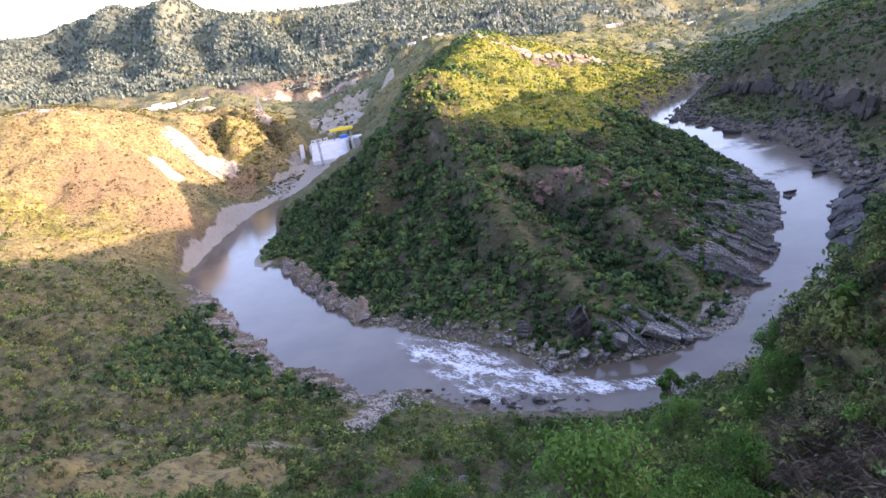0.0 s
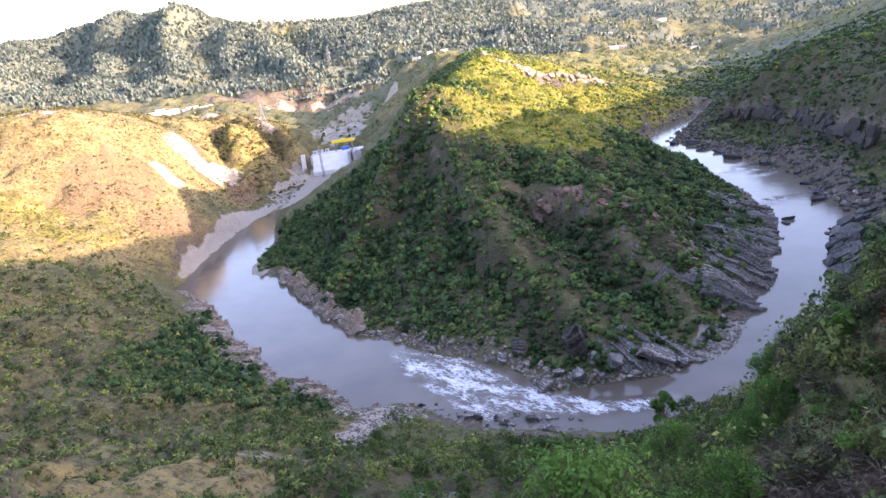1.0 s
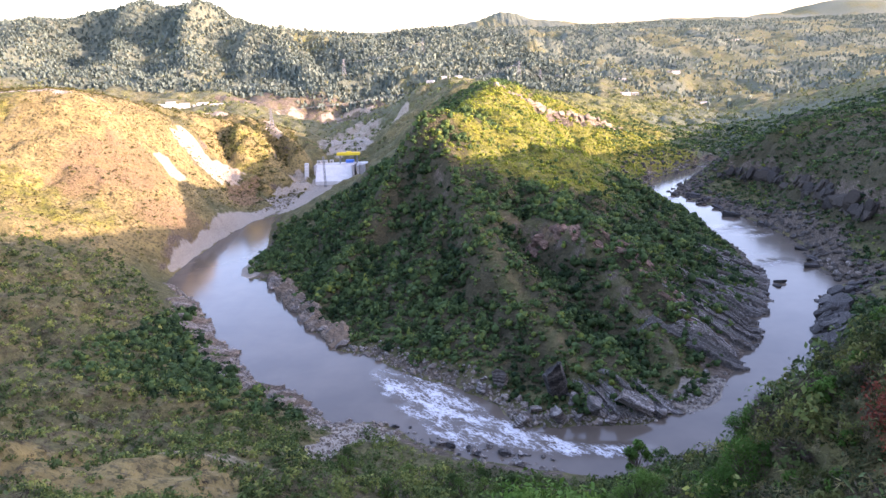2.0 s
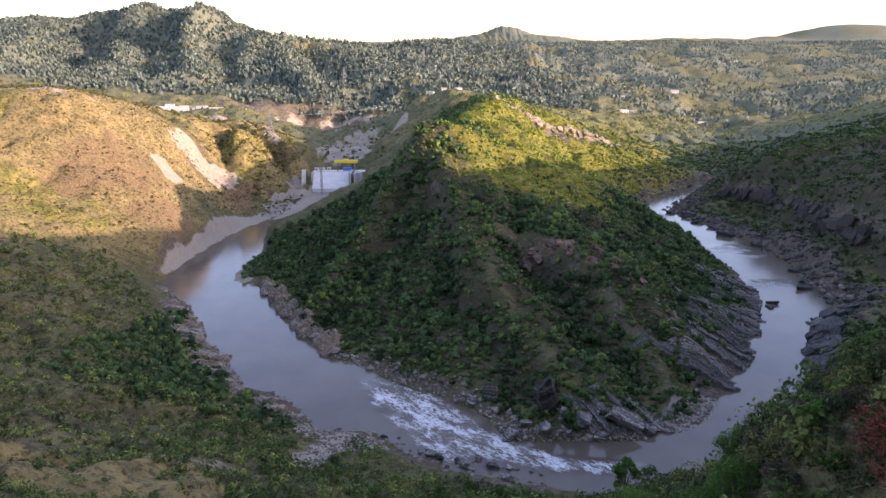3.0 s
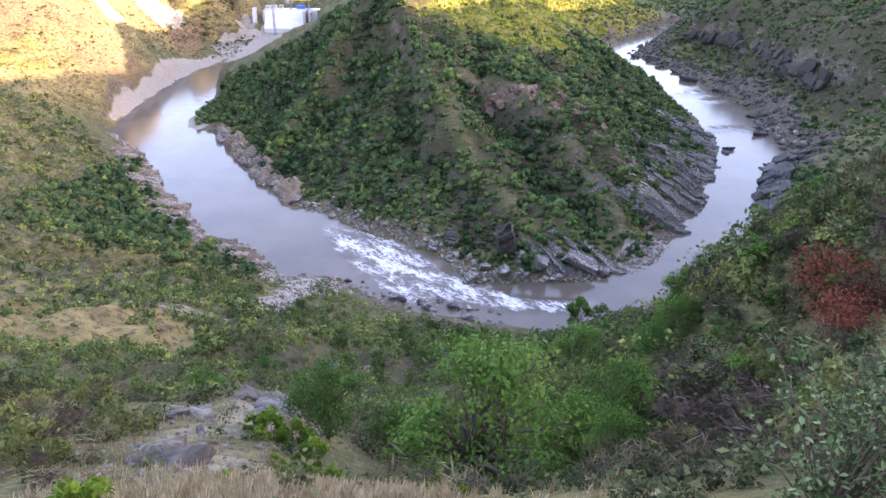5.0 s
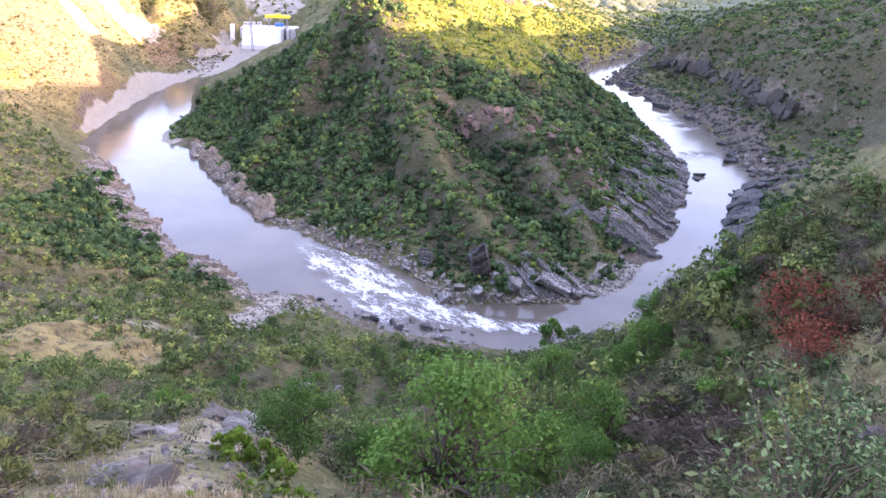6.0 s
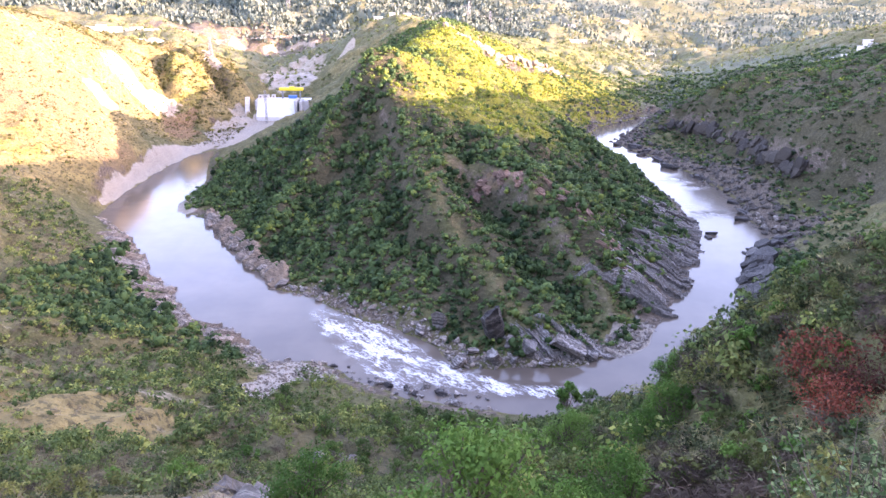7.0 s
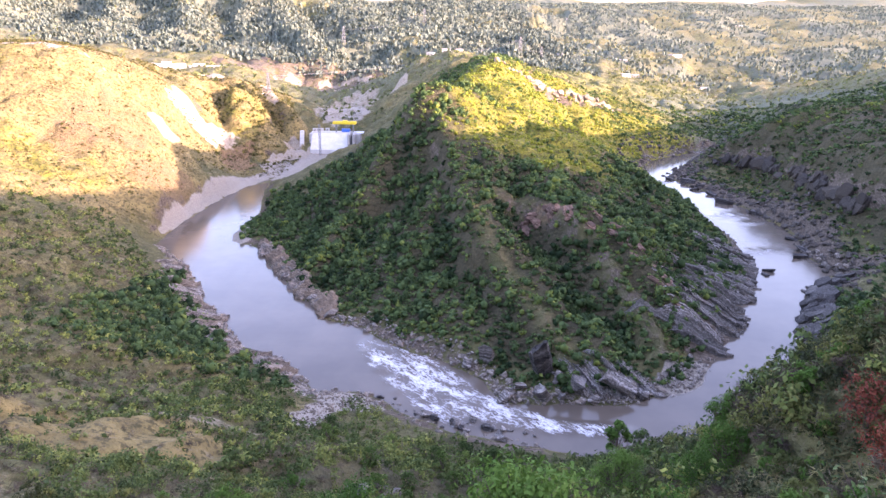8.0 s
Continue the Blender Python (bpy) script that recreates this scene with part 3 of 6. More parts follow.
scar = spot(x, y, -182, 459, 8, 11, 35) + spot(x, y, -178, 527, 13, 34, -22) + spot(x, y, -124, 584, 9, 13, 10) + spot(x, y, -158, 655, 7, 26, 25)
scar = scar + 0.9 * spot(x, y, -300, 795, 70, 14, 5) + 0.85 * spot(x, y, -46, 733, 9, 30, -10) + 0.7 * spot(x, y, -130, 900, 120, 60, 10) * step(0.1, -0.2, fbm(x, y, 30, 3, 151)) + 0.6 * spot(x, y, -100, 760, 40, 60, 0)
scar = np.maximum(scar, 0.55 * spot(x, y, 95, 604, 75, 7, 32))
scar = np.maximum(scar, 0.9 * spot(x, y, -258, 456, 45, 5, 3))
sand = spot(x, y, -109, 362, 8, 14) + spot(x, y, 86, 213, 15, 10, 40) + spot(x, y, -33, 196, 18, 7, -25) + spot(x, y, -37, 180, 5, 18, -20)
sand = np.maximum(sand, spot(x, y, -112, 545, 30, 70, 12) * (PZ < 7)) * (PD > -1)
LEFT_ROAD = [(-153, 366), (-152, 405), (-146, 447), (-139, 480), (-129, 502), (-118, 530), (-112, 560)]
sand = np.maximum(sand, 0.6 * spot(x, y, -95, 675, 28, 38))
sand = np.maximum(sand, 0.95 * np.exp(-((beside(x, y, LEFT_ROAD) + 1.5 * fbm(x, y, 15, 2, 153)) / np.interp(y, [360, 430, 500, 560], [2.5, 4, 7, 12])) ** 4)) * (PD > -1)
scar = np.maximum(scar, 0.32 * np.exp(-((beside(x, y, [(-170, 400), (-165, 445), (-158, 480), (-152, 500)]) + 6 * fbm(x, y, 15, 3, 155)) / 9) ** 2))
red = red + 0.9 * spot(x, y, -150, 512, 8, 22, -20)
rock = rock * (1 - 0.85 * spot(x, y, -150, 425, 18, 85))
rock = np.maximum(rock, 0.3 * np.exp(-((beside(x, y, [(220, 541), (233, 498), (231, 438), (230, 374), (242, 331)]) + 2 * fbm(x, y, 12, 2, 67)) / 5) ** 2))
red = red + 0.8 * spot(x, y, -157, 530, 7, 26, -12)
dry = np.maximum(dry, 0.34 * spot(x, y, -12, 25, 26, 28))
scar = np.maximum(scar, 0.42 * spot(x, y, -8, 24, 6, 12, 0))
dry = np.maximum(dry, 0.30 * spot(x, y, -130, 230, 110, 110))
hazed_wood = step(900, 1050, y) * (x < 150) * step(-0.45, -0.05, fbm(x, y, 160, 3, 101)) + step(950, 1150, y) * (x > 0) * step(-0.25, 0.1, fbm(x, y, 260, 3, 103)) * 0.9
hazed_wood = np.maximum(hazed_wood, 0.65 * spot(x, y, 330, 700, 130, 200))
hazed_wood = np.maximum(hazed_wood, 0.42 * step(660, 780, y))
dry = dry * (1 - 0.9 * spot(x, y, 28, 36, 26, 36))
scar = np.maximum(scar, 0.5 * spot(x, y, -60, 140, 20, 4, 8))
dry = np.maximum(dry, 1.0 * spot(x, y, -66, 121, 26, 12, 5))
red = red + 0.12 * spot(x, y, -66, 121, 24, 10, 5)
rock = np.maximum(rock, 0.5 * np.exp(-(beside(x, y, SIDE_SPINE) / 5) ** 2))
# first the painted sunlit side of the spur, then real grass elsewhere
meadow_and_sun = 0.9 * np.clip(spot(x, y, 45, 392, 50, 42) + spot(x, y, 85, 500, 75, 90, -20) + spot(x, y, 140, 600, 120, 75, 35), 0, 1)
meadow_and_sun = np.maximum(meadow_and_sun, 0.6 * spot(x, y, 230, 800, 220, 150)) + 0.85 * spot(x, y, 285, 520, 45, 30, -12) + 0.22 * spot(x, y, 280, 440, 95, 150, -25) * (x > 205)
meadow_and_sun = np.maximum(meadow_and_sun, 0.35 * step(650, 800, y))
meadow_and_sun = np.maximum(meadow_and_sun, 0.62 * spot(x, y, -330, 470, 75, 110, 0) + 0.5 * spot(x, y, -235, 365, 70, 22, 0) + 0.45 * spot(x, y, -165, 585, 20, 38, 10))
litter = spot(x, y, 20, 330, 130, 130, 0) * (1 - 0.9 * np.clip(spot(x, y, 55, 395, 52, 42), 0, 1)) * step(6, 16, PD)
litter *= np.clip(1 - 0.8 * np.exp(-(beside(x, y, SPINE) / 6) ** 2) - 0.8 * np.exp(-(beside(x, y, SIDE_SPINE) / 5) ** 2), 0, 1)
litter = np.maximum(litter, 0.75 * step(205, 225, x) * (1 - step(560, 640, y)) * step(200, 240, y))
litter = np.maximum(litter, 0.55 * spot(x, y, 30, 110, 75, 75) * (PD > 6))
litter = np.maximum(litter, 0.28 * spot(x, y, -140, 235, 105, 110) * (PD > 10) * (1 - spot(x, y, -66, 122, 25, 11, 5)))
for label, values in (("litter", litter), ("meadow_and_sun", meadow_and_sun), ("hazed_wood", hazed_wood), ("dry", dry), ("red", red), ("rock", rock), ("scar", scar), ("sand", sand)):
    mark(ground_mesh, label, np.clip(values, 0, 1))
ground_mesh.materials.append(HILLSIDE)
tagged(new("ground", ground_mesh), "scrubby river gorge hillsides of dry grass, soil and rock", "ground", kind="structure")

wx, wy = np.meshgrid(np.arange(-170, 275, 1.4), np.arange(160, 660, 1.4))
wshape = wx.shape
WX, WY = wx.ravel(), wy.ravel()
WD = shore(WX, WY)
# the rapids run along this line
RAPID = [(-27, 236), (-16, 222), (-6, 211), (4, 202), (13, 195), (21, 190), (33, 185), (48, 183), (60, 181)]
near_rapid = np.full(WX.shape, 1e9)
for (ax, ay), (bx, by) in zip(RAPID, RAPID[1:]):
    u = np.clip(((WX - ax) * (bx - ax) + (WY - ay) * (by - ay)) / ((bx - ax) ** 2 + (by - ay) ** 2), 0, 1)
    near_rapid = np.minimum(near_rapid, np.hypot(WX - ax - u * (bx - ax), WY - ay - u * (by - ay)))
half = np.interp(WX, [-30, -16, -4, 8, 18, 30, 60], [5, 13, 17, 15, 8, 5.5, 3.5])
foam = 0.62 * (1 - step(0.35, 1.15, near_rapid / half)) * (1 - step(50, 66, WX)) * (1 - 0.6 * step(222, 240, WY))
for fx, fy, fr in ((170, 352, 10), (178, 420, 14), (188, 405, 8), (165, 508, 9), (232, 628, 8)):
    foam = np.maximum(foam, 0.33 * np.exp(-((WX - fx) / fr) ** 2 - ((WY - fy) / (fr * 0.5)) ** 2))
WZ = foam * (1.2 * fbm(WX, WY, 4.5, 3, 71) + 0.45)
wn = wshape[1]
wcell = (np.arange(wshape[0] - 1)[:, None] * wn + np.arange(wn - 1)[None, :]).ravel()
wquad = np.stack([wcell, wcell + 1, wcell + wn + 1, wcell + wn], 1)
wquad = wquad[(WD[wquad] < 4).any(axis=1)]
used, wquad = np.unique(wquad, return_inverse=True)
river_mesh = sheet("water", np.stack([WX, WY, WZ], 1)[used], wquad.reshape(-1, 4))
mark(river_mesh, "foam", foam[used])
river_mesh.materials.append(WATER)
tagged(new("water", river_mesh), "silty grey-brown river with white rapids", "river", kind="structure")


# ------------------------------------------------------------ plants
from itertools import combinations

rng = np.random.default_rng(4)


def leaf_cloud(rng, cards, size, flat=0.75, lumps=5, spread=0.55, thin=0.6, cores=2):
    """Many small leaf sprays round a few lumps with a leafy core: a crown one metre in radius, foot at the origin.
    Gives vertices, triangles and the rounded normals by which a crown takes the light."""
    lump = rng.normal(0, 1, (lumps, 3))
    lump = lump / np.linalg.norm(lump, axis=1)[:, None] * rng.uniform(0.15, spread, (lumps, 1))
    lump[:, 2] = np.abs(lump[:, 2]) * 0.9 + 0.25
    rad = rng.uniform(0.35, 0.6, lumps)
    k = rng.integers(0, lumps, cards)
    way = rng.normal(0, 1, (cards, 3))
    way[:, 2] += 0.7
    way /= np.linalg.norm(way, axis=1)[:, None]
    mid = lump[k] + way * (rad[k] * rng.uniform(0.75, 1.08, cards))[:, None]
    side = np.cross(way + rng.normal(0, 0.42, (cards, 3)), rng.normal(0, 1, (cards, 3)))
    side /= np.linalg.norm(side, axis=1)[:, None]
    over = np.cross(side, way + rng.normal(0, 0.2, (cards, 3)))
    over /= np.linalg.norm(over, axis=1)[:, None]
    w = (size * rng.uniform(0.6, 1.3, cards))[:, None]
    v = np.stack([mid - side * w, mid - over * w * thin, mid + side * w, mid + over * w * thin], 1).reshape(-1, 3)
    n = np.repeat(way + rng.normal(0, 0.22, (cards, 3)), 4, axis=0)
    f = card_tris(cards)
    flip = (np.cross(v[f[:, 1]] - v[f[:, 0]], v[f[:, 2]] - v[f[:, 0]]) * n[f[:, 0]]).sum(1) < 0
    f[flip] = f[flip][:, ::-1]
    order = np.argsort(-rad)[:cores]
    for j in order:
        ico = ICO * (rad[j] * 0.92) * rng.uniform(0.8, 1.12, (12, 1)) + lump[j]
        f = np.concatenate([f, ICO_FACES + len(v)])
        v, n = np.concatenate([v, ico]), np.concatenate([n, ICO])
    v[:, 2] = np.maximum(v[:, 2] * flat, 0.02)
    n = n / np.linalg.norm(n, axis=1)[:, None]
    return v, f, n


GOLDEN = 1.618034
ICO = np.array([(-1, GOLDEN, 0), (1, GOLDEN, 0), (-1, -GOLDEN, 0), (1, -GOLDEN, 0), (0, -1, GOLDEN), (0, 1, GOLDEN), (0, -1, -GOLDEN), (0, 1, -GOLDEN), (GOLDEN, 0, -1), (GOLDEN, 0, 1), (-GOLDEN, 0, -1), (-GOLDEN, 0, 1)]) / 1.902113
ICO_FACES = np.array([f for f in combinations(range(12), 3) if all(np.linalg.norm(ICO[f[i]] - ICO[f[i - 1]]) < 1.1 for i in range(3))])
for k, f in enumerate(ICO_FACES):
    if np.dot(np.cross(ICO[f[1]] - ICO[f[0]], ICO[f[2]] - ICO[f[0]]), ICO[f[0]]) < 0:
        ICO_FACES[k] = f[::-1]


def card_tris(n):
    b = 4 * np.arange(n)[:, None]
    return np.concatenate([b + [0, 1, 2], b + [0, 2, 3]], 1).reshape(-1, 3)


def stand(name, models, px, py, size, high, tint, material, label, category, sink=0.1):
    """Plants past counting, joined in one mesh."""
    vs, ts, fs, ns, base = [], [], [], [], 0
    pz = height(px, py)
    pick = rng.integers(0, len(models), len(px))
    turn = rng.uniform(0, 6.283, len(px))
    for k, (model, tris, norm) in enumerate(models):
        s = np.flatnonzero(pick == k)
        if not len(s):
            continue
        c, n = np.cos(turn[s])[:, None], np.sin(turn[s])[:, None]
        mx, my, mz = model[None, :, 0], model[None, :, 1], model[None, :, 2]
        X = px[s, None] + size[s, None] * (mx * c - my * n)
        Y = py[s, None] + size[s, None] * (mx * n + my * c)
        Z = pz[s, None] + (size * high)[s, None] * (mz - sink)
        vs.append(np.stack([X, Y, Z], 2).reshape(-1, 3))
        qx, qy, qz = norm[None, :, 0], norm[None, :, 1], np.broadcast_to(norm[None, :, 2], (len(s), len(norm)))
        ns.append(np.stack([qx * c - qy * n, qx * n + qy * c, qz], 2).reshape(-1, 3))
        ts.append(np.repeat(tint[s], len(model)))
        fs.append((tris[None] + base + (np.arange(len(s)) * len(model))[:, None, None]).reshape(-1, 3))
        base += len(s) * len(model)
    m = sheet(name, np.concatenate(vs), np.concatenate(fs), True)
    mark(m, "tint", np.concatenate(ts))
    m.normals_split_custom_set_from_vertices(np.concatenate(ns).astype(np.float32))
    m.materials.append(material)
    return tagged(new(name, m), label, category, kind="stuff")


def scatter(count, x0, x1, y0, y1, keep):
    px, py = rng.uniform(x0, x1, count), rng.uniform(y0, y1, count)
    ok = rng.uniform(0, 1, count) < keep(px, py)
    return px[ok], py[ok]


mid_bush = [leaf_cloud(rng, 19, 0.31, 0.85, 6, 0.65, cores=1) for k in range(7)]
hill_crowns = [leaf_cloud(rng, 60, 0.19, 1.05, 9, 0.7, cores=1) for k in range(6)]
lean_bush = [leaf_cloud(rng, 24, 0.265, 0.85, 7, 0.75, cores=0) for k in range(7)]
small_bush = [leaf_cloud(rng, 15, 0.36, 0.8, 5, 0.65, cores=0) for k in range(6)]
far_crowns = [leaf_cloud(rng, 6, 0.6, 1.1, 3, 0.4, cores=0) for k in range(6)]
tufts = [leaf_cloud(rng, 5, 0.6, 0.8, 3, cores=0) for k in range(5)]
round_tree = [leaf_cloud(rng, 8, 0.5, 1.1, 4, cores=0) for k in range(4)]


def patchy(px, py, size, seed, lo=-0.15, hi=0.2):
    return step(lo, hi, fbm(px, py, size, 3, seed))


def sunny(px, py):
    """The open sunlit side of the spur: yellow-green shrubs, their tints raised for the sun."""
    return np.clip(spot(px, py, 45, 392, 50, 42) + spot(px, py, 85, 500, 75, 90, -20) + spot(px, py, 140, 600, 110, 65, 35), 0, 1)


def on_spur(px, py):
    d = shore(px, py)
    keep = step(3, 8, d) * np.clip(0.75 + 0.25 * patchy(px, py, 34, 81, -0.2, 0.06) + 0.5 * step(20, -30, px), 0, 1) * (1 - step(-8, -18, px) * step(415, 440, py)) * (1 - 0.8 * step(1.15, 1.6, slope(px, py)))
    keep *= 1 - 0.7 * spot(px, py, 47, 306, 11, 5, -30)
    keep *= 1 - 0.72 * np.exp(-((beside(px, py, SPINE) + 2.5 * fbm(px, py, 9, 2, 181)) / 5.5) ** 2)
    keep *= 1 - 0.7 * np.exp(-((beside(px, py, SIDE_SPINE) + 2.5 * fbm(px, py, 9, 2, 183)) / 4.5) ** 2)
    keep *= 1 - 0.75 * spot(px, py, 118, 258, 45, 14, 55)
    inside = step(0, 4, px + 128 - 0.02 * (py - 300)) * (1 - step(0, 6, px - 172 - 0.3 * np.maximum(py - 560, 0)))
    return keep * inside * (d > 4)


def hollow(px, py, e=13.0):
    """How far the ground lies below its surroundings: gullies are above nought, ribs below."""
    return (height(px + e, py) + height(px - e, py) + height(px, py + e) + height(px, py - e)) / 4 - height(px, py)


px, py = scatter(21500, -130, 260, 198, 640, on_spur)
size = (1.1 + 2.0 * rng.uniform(0, 1, len(px)) ** 2.2 + 0.8 * patchy(px, py, 34, 81)) * (1 - 0.4 * sunny(px, py))
# tint drops in hollows and rises on ribs, painting in the gullies' shade
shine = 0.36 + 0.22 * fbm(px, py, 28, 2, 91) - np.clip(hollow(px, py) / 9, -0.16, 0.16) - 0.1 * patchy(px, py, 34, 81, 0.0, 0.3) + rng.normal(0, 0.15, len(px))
# sunlit side gets a brighter, yellower tint on top of the sun lamp
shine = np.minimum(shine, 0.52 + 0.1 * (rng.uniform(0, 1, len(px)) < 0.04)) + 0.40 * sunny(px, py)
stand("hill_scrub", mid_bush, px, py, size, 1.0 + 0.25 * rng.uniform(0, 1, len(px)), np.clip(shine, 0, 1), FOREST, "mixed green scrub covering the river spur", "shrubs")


px, py = scatter(2600, 130, 330, 560, 730, lambda a, b: step(3, 8, shore(a, b)) * (b > 0.55 * a + 490))
stand("far_bank_scrub", small_bush, px, py, 1.2 + 1.8 * rng.uniform(0, 1, len(px)) ** 2, np.ones(len(px)), np.clip(0.42 + 0.3 * fbm(px, py, 30, 2, 171) + rng.normal(0, 0.12, len(px)), 0, 0.7), FOREST, "dense green scrub above the far river bank", "shrubs")
px, py = scatter(3000, -125, 150, 215, 480, lambda a, b: on_spur(a, b) * step(8, 18, shore(a, b)) * np.clip(0.15 + 0.5 * step(15, -30, a) + 1.2 * np.clip(hollow(a, b) / 4, 0, 0.6), 0, 1) * (1 - 0.8 * sunny(a, b)))
stand("hill_trees", hill_crowns, px, py, 2.0 + 1.6 * rng.uniform(0, 1, len(px)) ** 2, rng.uniform(1.1, 1.5, len(px)), np.clip(rng.normal(0.33, 0.12, len(px)), 0, 0.6), FOREST, "rounded dark green trees in the hollows of the spur", "trees")
low_bush = [leaf_cloud(rng, 9, 0.45, 0.5, 3, cores=0) for k in range(6)]
px, py = scatter(33000, -130, 280, 198, 660, lambda a, b: np.clip(on_spur(a, b) * 1.3 + (0.04 + 0.9 * sunny(a, b)) * (shore(a, b) > 8) * (a > -125) * (1 - step(-8, -18, a) * step(415, 440, b)), 0, 1))
# same painted tint here: darker hollows, brighter sunlit side
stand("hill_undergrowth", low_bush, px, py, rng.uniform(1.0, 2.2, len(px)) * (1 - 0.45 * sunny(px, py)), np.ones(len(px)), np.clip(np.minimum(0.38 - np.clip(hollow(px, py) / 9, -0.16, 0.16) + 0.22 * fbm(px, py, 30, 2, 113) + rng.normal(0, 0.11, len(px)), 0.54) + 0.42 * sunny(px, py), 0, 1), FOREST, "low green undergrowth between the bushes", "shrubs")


def on_left(px, py):
    d = shore(px, py)
    east = px < -0.9 * (py - 165) * 0.5 - 40
    open_bank = np.clip(0.85 * spot(px, py, -66, 122, 25, 11, 5) + 0.7 * spot(px, py, -60, 140, 20, 4, 8), 0, 1)
    return step(11, 24, d) * (0.42 + 0.58 * patchy(px, py, 22, 83, -0.22, 0.1)) * east * (d > 0) * (1 - open_bank)


px, py = scatter(13000, -290, -30, 95, 345, on_left)
size = 0.85 + 1.5 * rng.uniform(0, 1, len(px)) ** 2
stand("slope_scrub", lean_bush, px, py, size, 1.0 + 0.3 * rng.uniform(0, 1, len(px)), np.clip(np.where(rng.uniform(0, 1, len(px)) < 0.5, 0.82, 0.36) + 0.35 * fbm(px, py, 30, 2, 93) + rng.normal(0, 0.1, len(px)), 0, 1), SCRUB, "low yellow-green bushes over a shaded slope", "shrubs")

brush = [leaf_cloud(rng, 17, 0.48, 0.8, 6, 0.75, 0.12, cores=0) for k in range(6)]
px, py = scatter(7500, -200, -20, 70, 300, lambda a, b: on_left(a, b) * 0.9 + 0.1 * (shore(a, b) > 8) * (a < -0.45 * (b - 165) - 40))
stand("slope_brush", brush, px, py, rng.uniform(0.7, 1.7, len(px)), rng.uniform(0.8, 1.2, len(px)), np.clip(0.5 + 0.5 * fbm(px, py, 18, 2, 121) + rng.normal(0, 0.2, len(px)), 0, 1), BRUSH, "leafless brown and grey brush over the shaded slope", "shrubs")

px, py = scatter(9000, -30, 100, 205, 420, lambda a, b: np.clip(0.75 * np.exp(-(beside(a, b, SPINE) / 7) ** 2) + 0.75 * np.exp(-(beside(a, b, SIDE_SPINE) / 6) ** 2) + 0.06, 0, 1) * (shore(a, b) > 6))
stand("rib_brush", brush, px, py, rng.uniform(0.5, 1.2, len(px)), rng.uniform(0.7, 1.1, len(px)), np.clip(0.4 + 0.4 * fbm(px, py, 10, 2, 185) + rng.normal(0, 0.2, len(px)), 0, 1), OLIVE_BRUSH, "dry brown and olive brush along the ribs of the spur", "shrubs")

px, py = scatter(11500, -340, -110, 345, 700, lambda a, b: step(6, 20, shore(a, b)) * np.clip(0.24 + 0.4 * patchy(a, b, 35, 85, 0.0, 0.3) + 0.9 * step(520, 560, b) * step(-200, -185, a), 0, 1) * (a < -115 - 0.35 * np.maximum(b - 590, 0)) * (1 - np.clip(spot(a, b, -126, 582, 14, 24) + 0.85 * spot(a, b, -178, 540, 14, 36, -28) + spot(a, b, -182, 459, 8, 11, 35), 0, 1)))
size = 0.55 + 1.5 * rng.uniform(0, 1, len(px)) ** 3 + 0.6 * step(520, 560, py)
stand("grassy_hill_scrub", small_bush, px, py, size, np.full(len(px), 0.9), np.clip(0.45 + rng.normal(0, 0.25, len(px)), 0, 1), GOLD_SCRUB, "sparse low bushes on a sunlit grassy hill", "shrubs")
px, py = scatter(19000, -345, -118, 350, 600, lambda a, b: step(5, 16, shore(a, b)) * (0.35 + 0.65 * patchy(a, b, 12, 143, -0.25, 0.2)) * (1 - np.clip(spot(a, b, -178, 540, 14, 36, -28) + spot(a, b, -182, 459, 8, 11, 35), 0, 1)))
stand("grassy_hill_tufts", tufts, px, py, 0.35 + 0.6 * rng.uniform(0, 1, len(px)) ** 2, rng.uniform(0.7, 1.1, len(px)), np.clip(0.45 + 0.5 * fbm(px, py, 25, 2, 145) + rng.normal(0, 0.22, len(px)), 0, 1), TUFT, "dry tufts and herbs on a sunlit grassy hill", "grass")

px, py = scatter(20500, 150, 450, 225, 760, lambda a, b: step(7, 20, shore(a, b)) * (a < 0.68 * b + 20) * (0.5 + 0.5 * patchy(a, b, 35, 87, -0.25, 0.1)) * (a > 0.27 * b + 40) * (a > 150))
size = 1.1 + 2.0 * rng.uniform(0, 1, len(px)) ** 2
stand("right_bank_scrub", small_bush, px, py, size, np.full(len(px), 1.0), np.clip(0.30 + 0.3 * fbm(px, py, 40, 2, 95) + rng.normal(0, 0.15, len(px)), 0, 1), FOREST, "dark scrub on the shaded river bank", "shrubs")


px, py = scatter(1400, 235, 345, 485, 600, lambda a, b: spot(a, b, 285, 513, 38, 9, -12) + 0.5 * spot(a, b, 320, 560, 40, 14))
stand("terrace_grass", low_bush, px, py, rng.uniform(0.5, 0.9, len(px)), np.full(len(px), 0.7), np.clip(rng.normal(0.85, 0.12, len(px)), 0, 1), SCRUB, "bright grass and low crops on a terrace", "grass")


def in_far(a, b):
    wedge = (np.abs(a) < 0.72 * b + 80)
    return wedge * (0.15 + 0.85 * patchy(a, b, 120, 97, -0.25, 0.1)) * (1 - 0.6 * step(900, 1400, b)) * (shore(a, b) > 15)


px, py = scatter(23000, -800, 900, 640, 1600, in_far)
size = 1.4 + 1.8 * rng.uniform(0, 1, len(px)) ** 2
stand("valley_scrub", round_tree, px, py, size, np.full(len(px), 1.0), np.clip(0.5 + 0.4 * fbm(px, py, 150, 2, 99) + rng.normal(0, 0.2, len(px)), 0, 1), VALLEY, "scattered trees and bushes over the far valley", "trees")
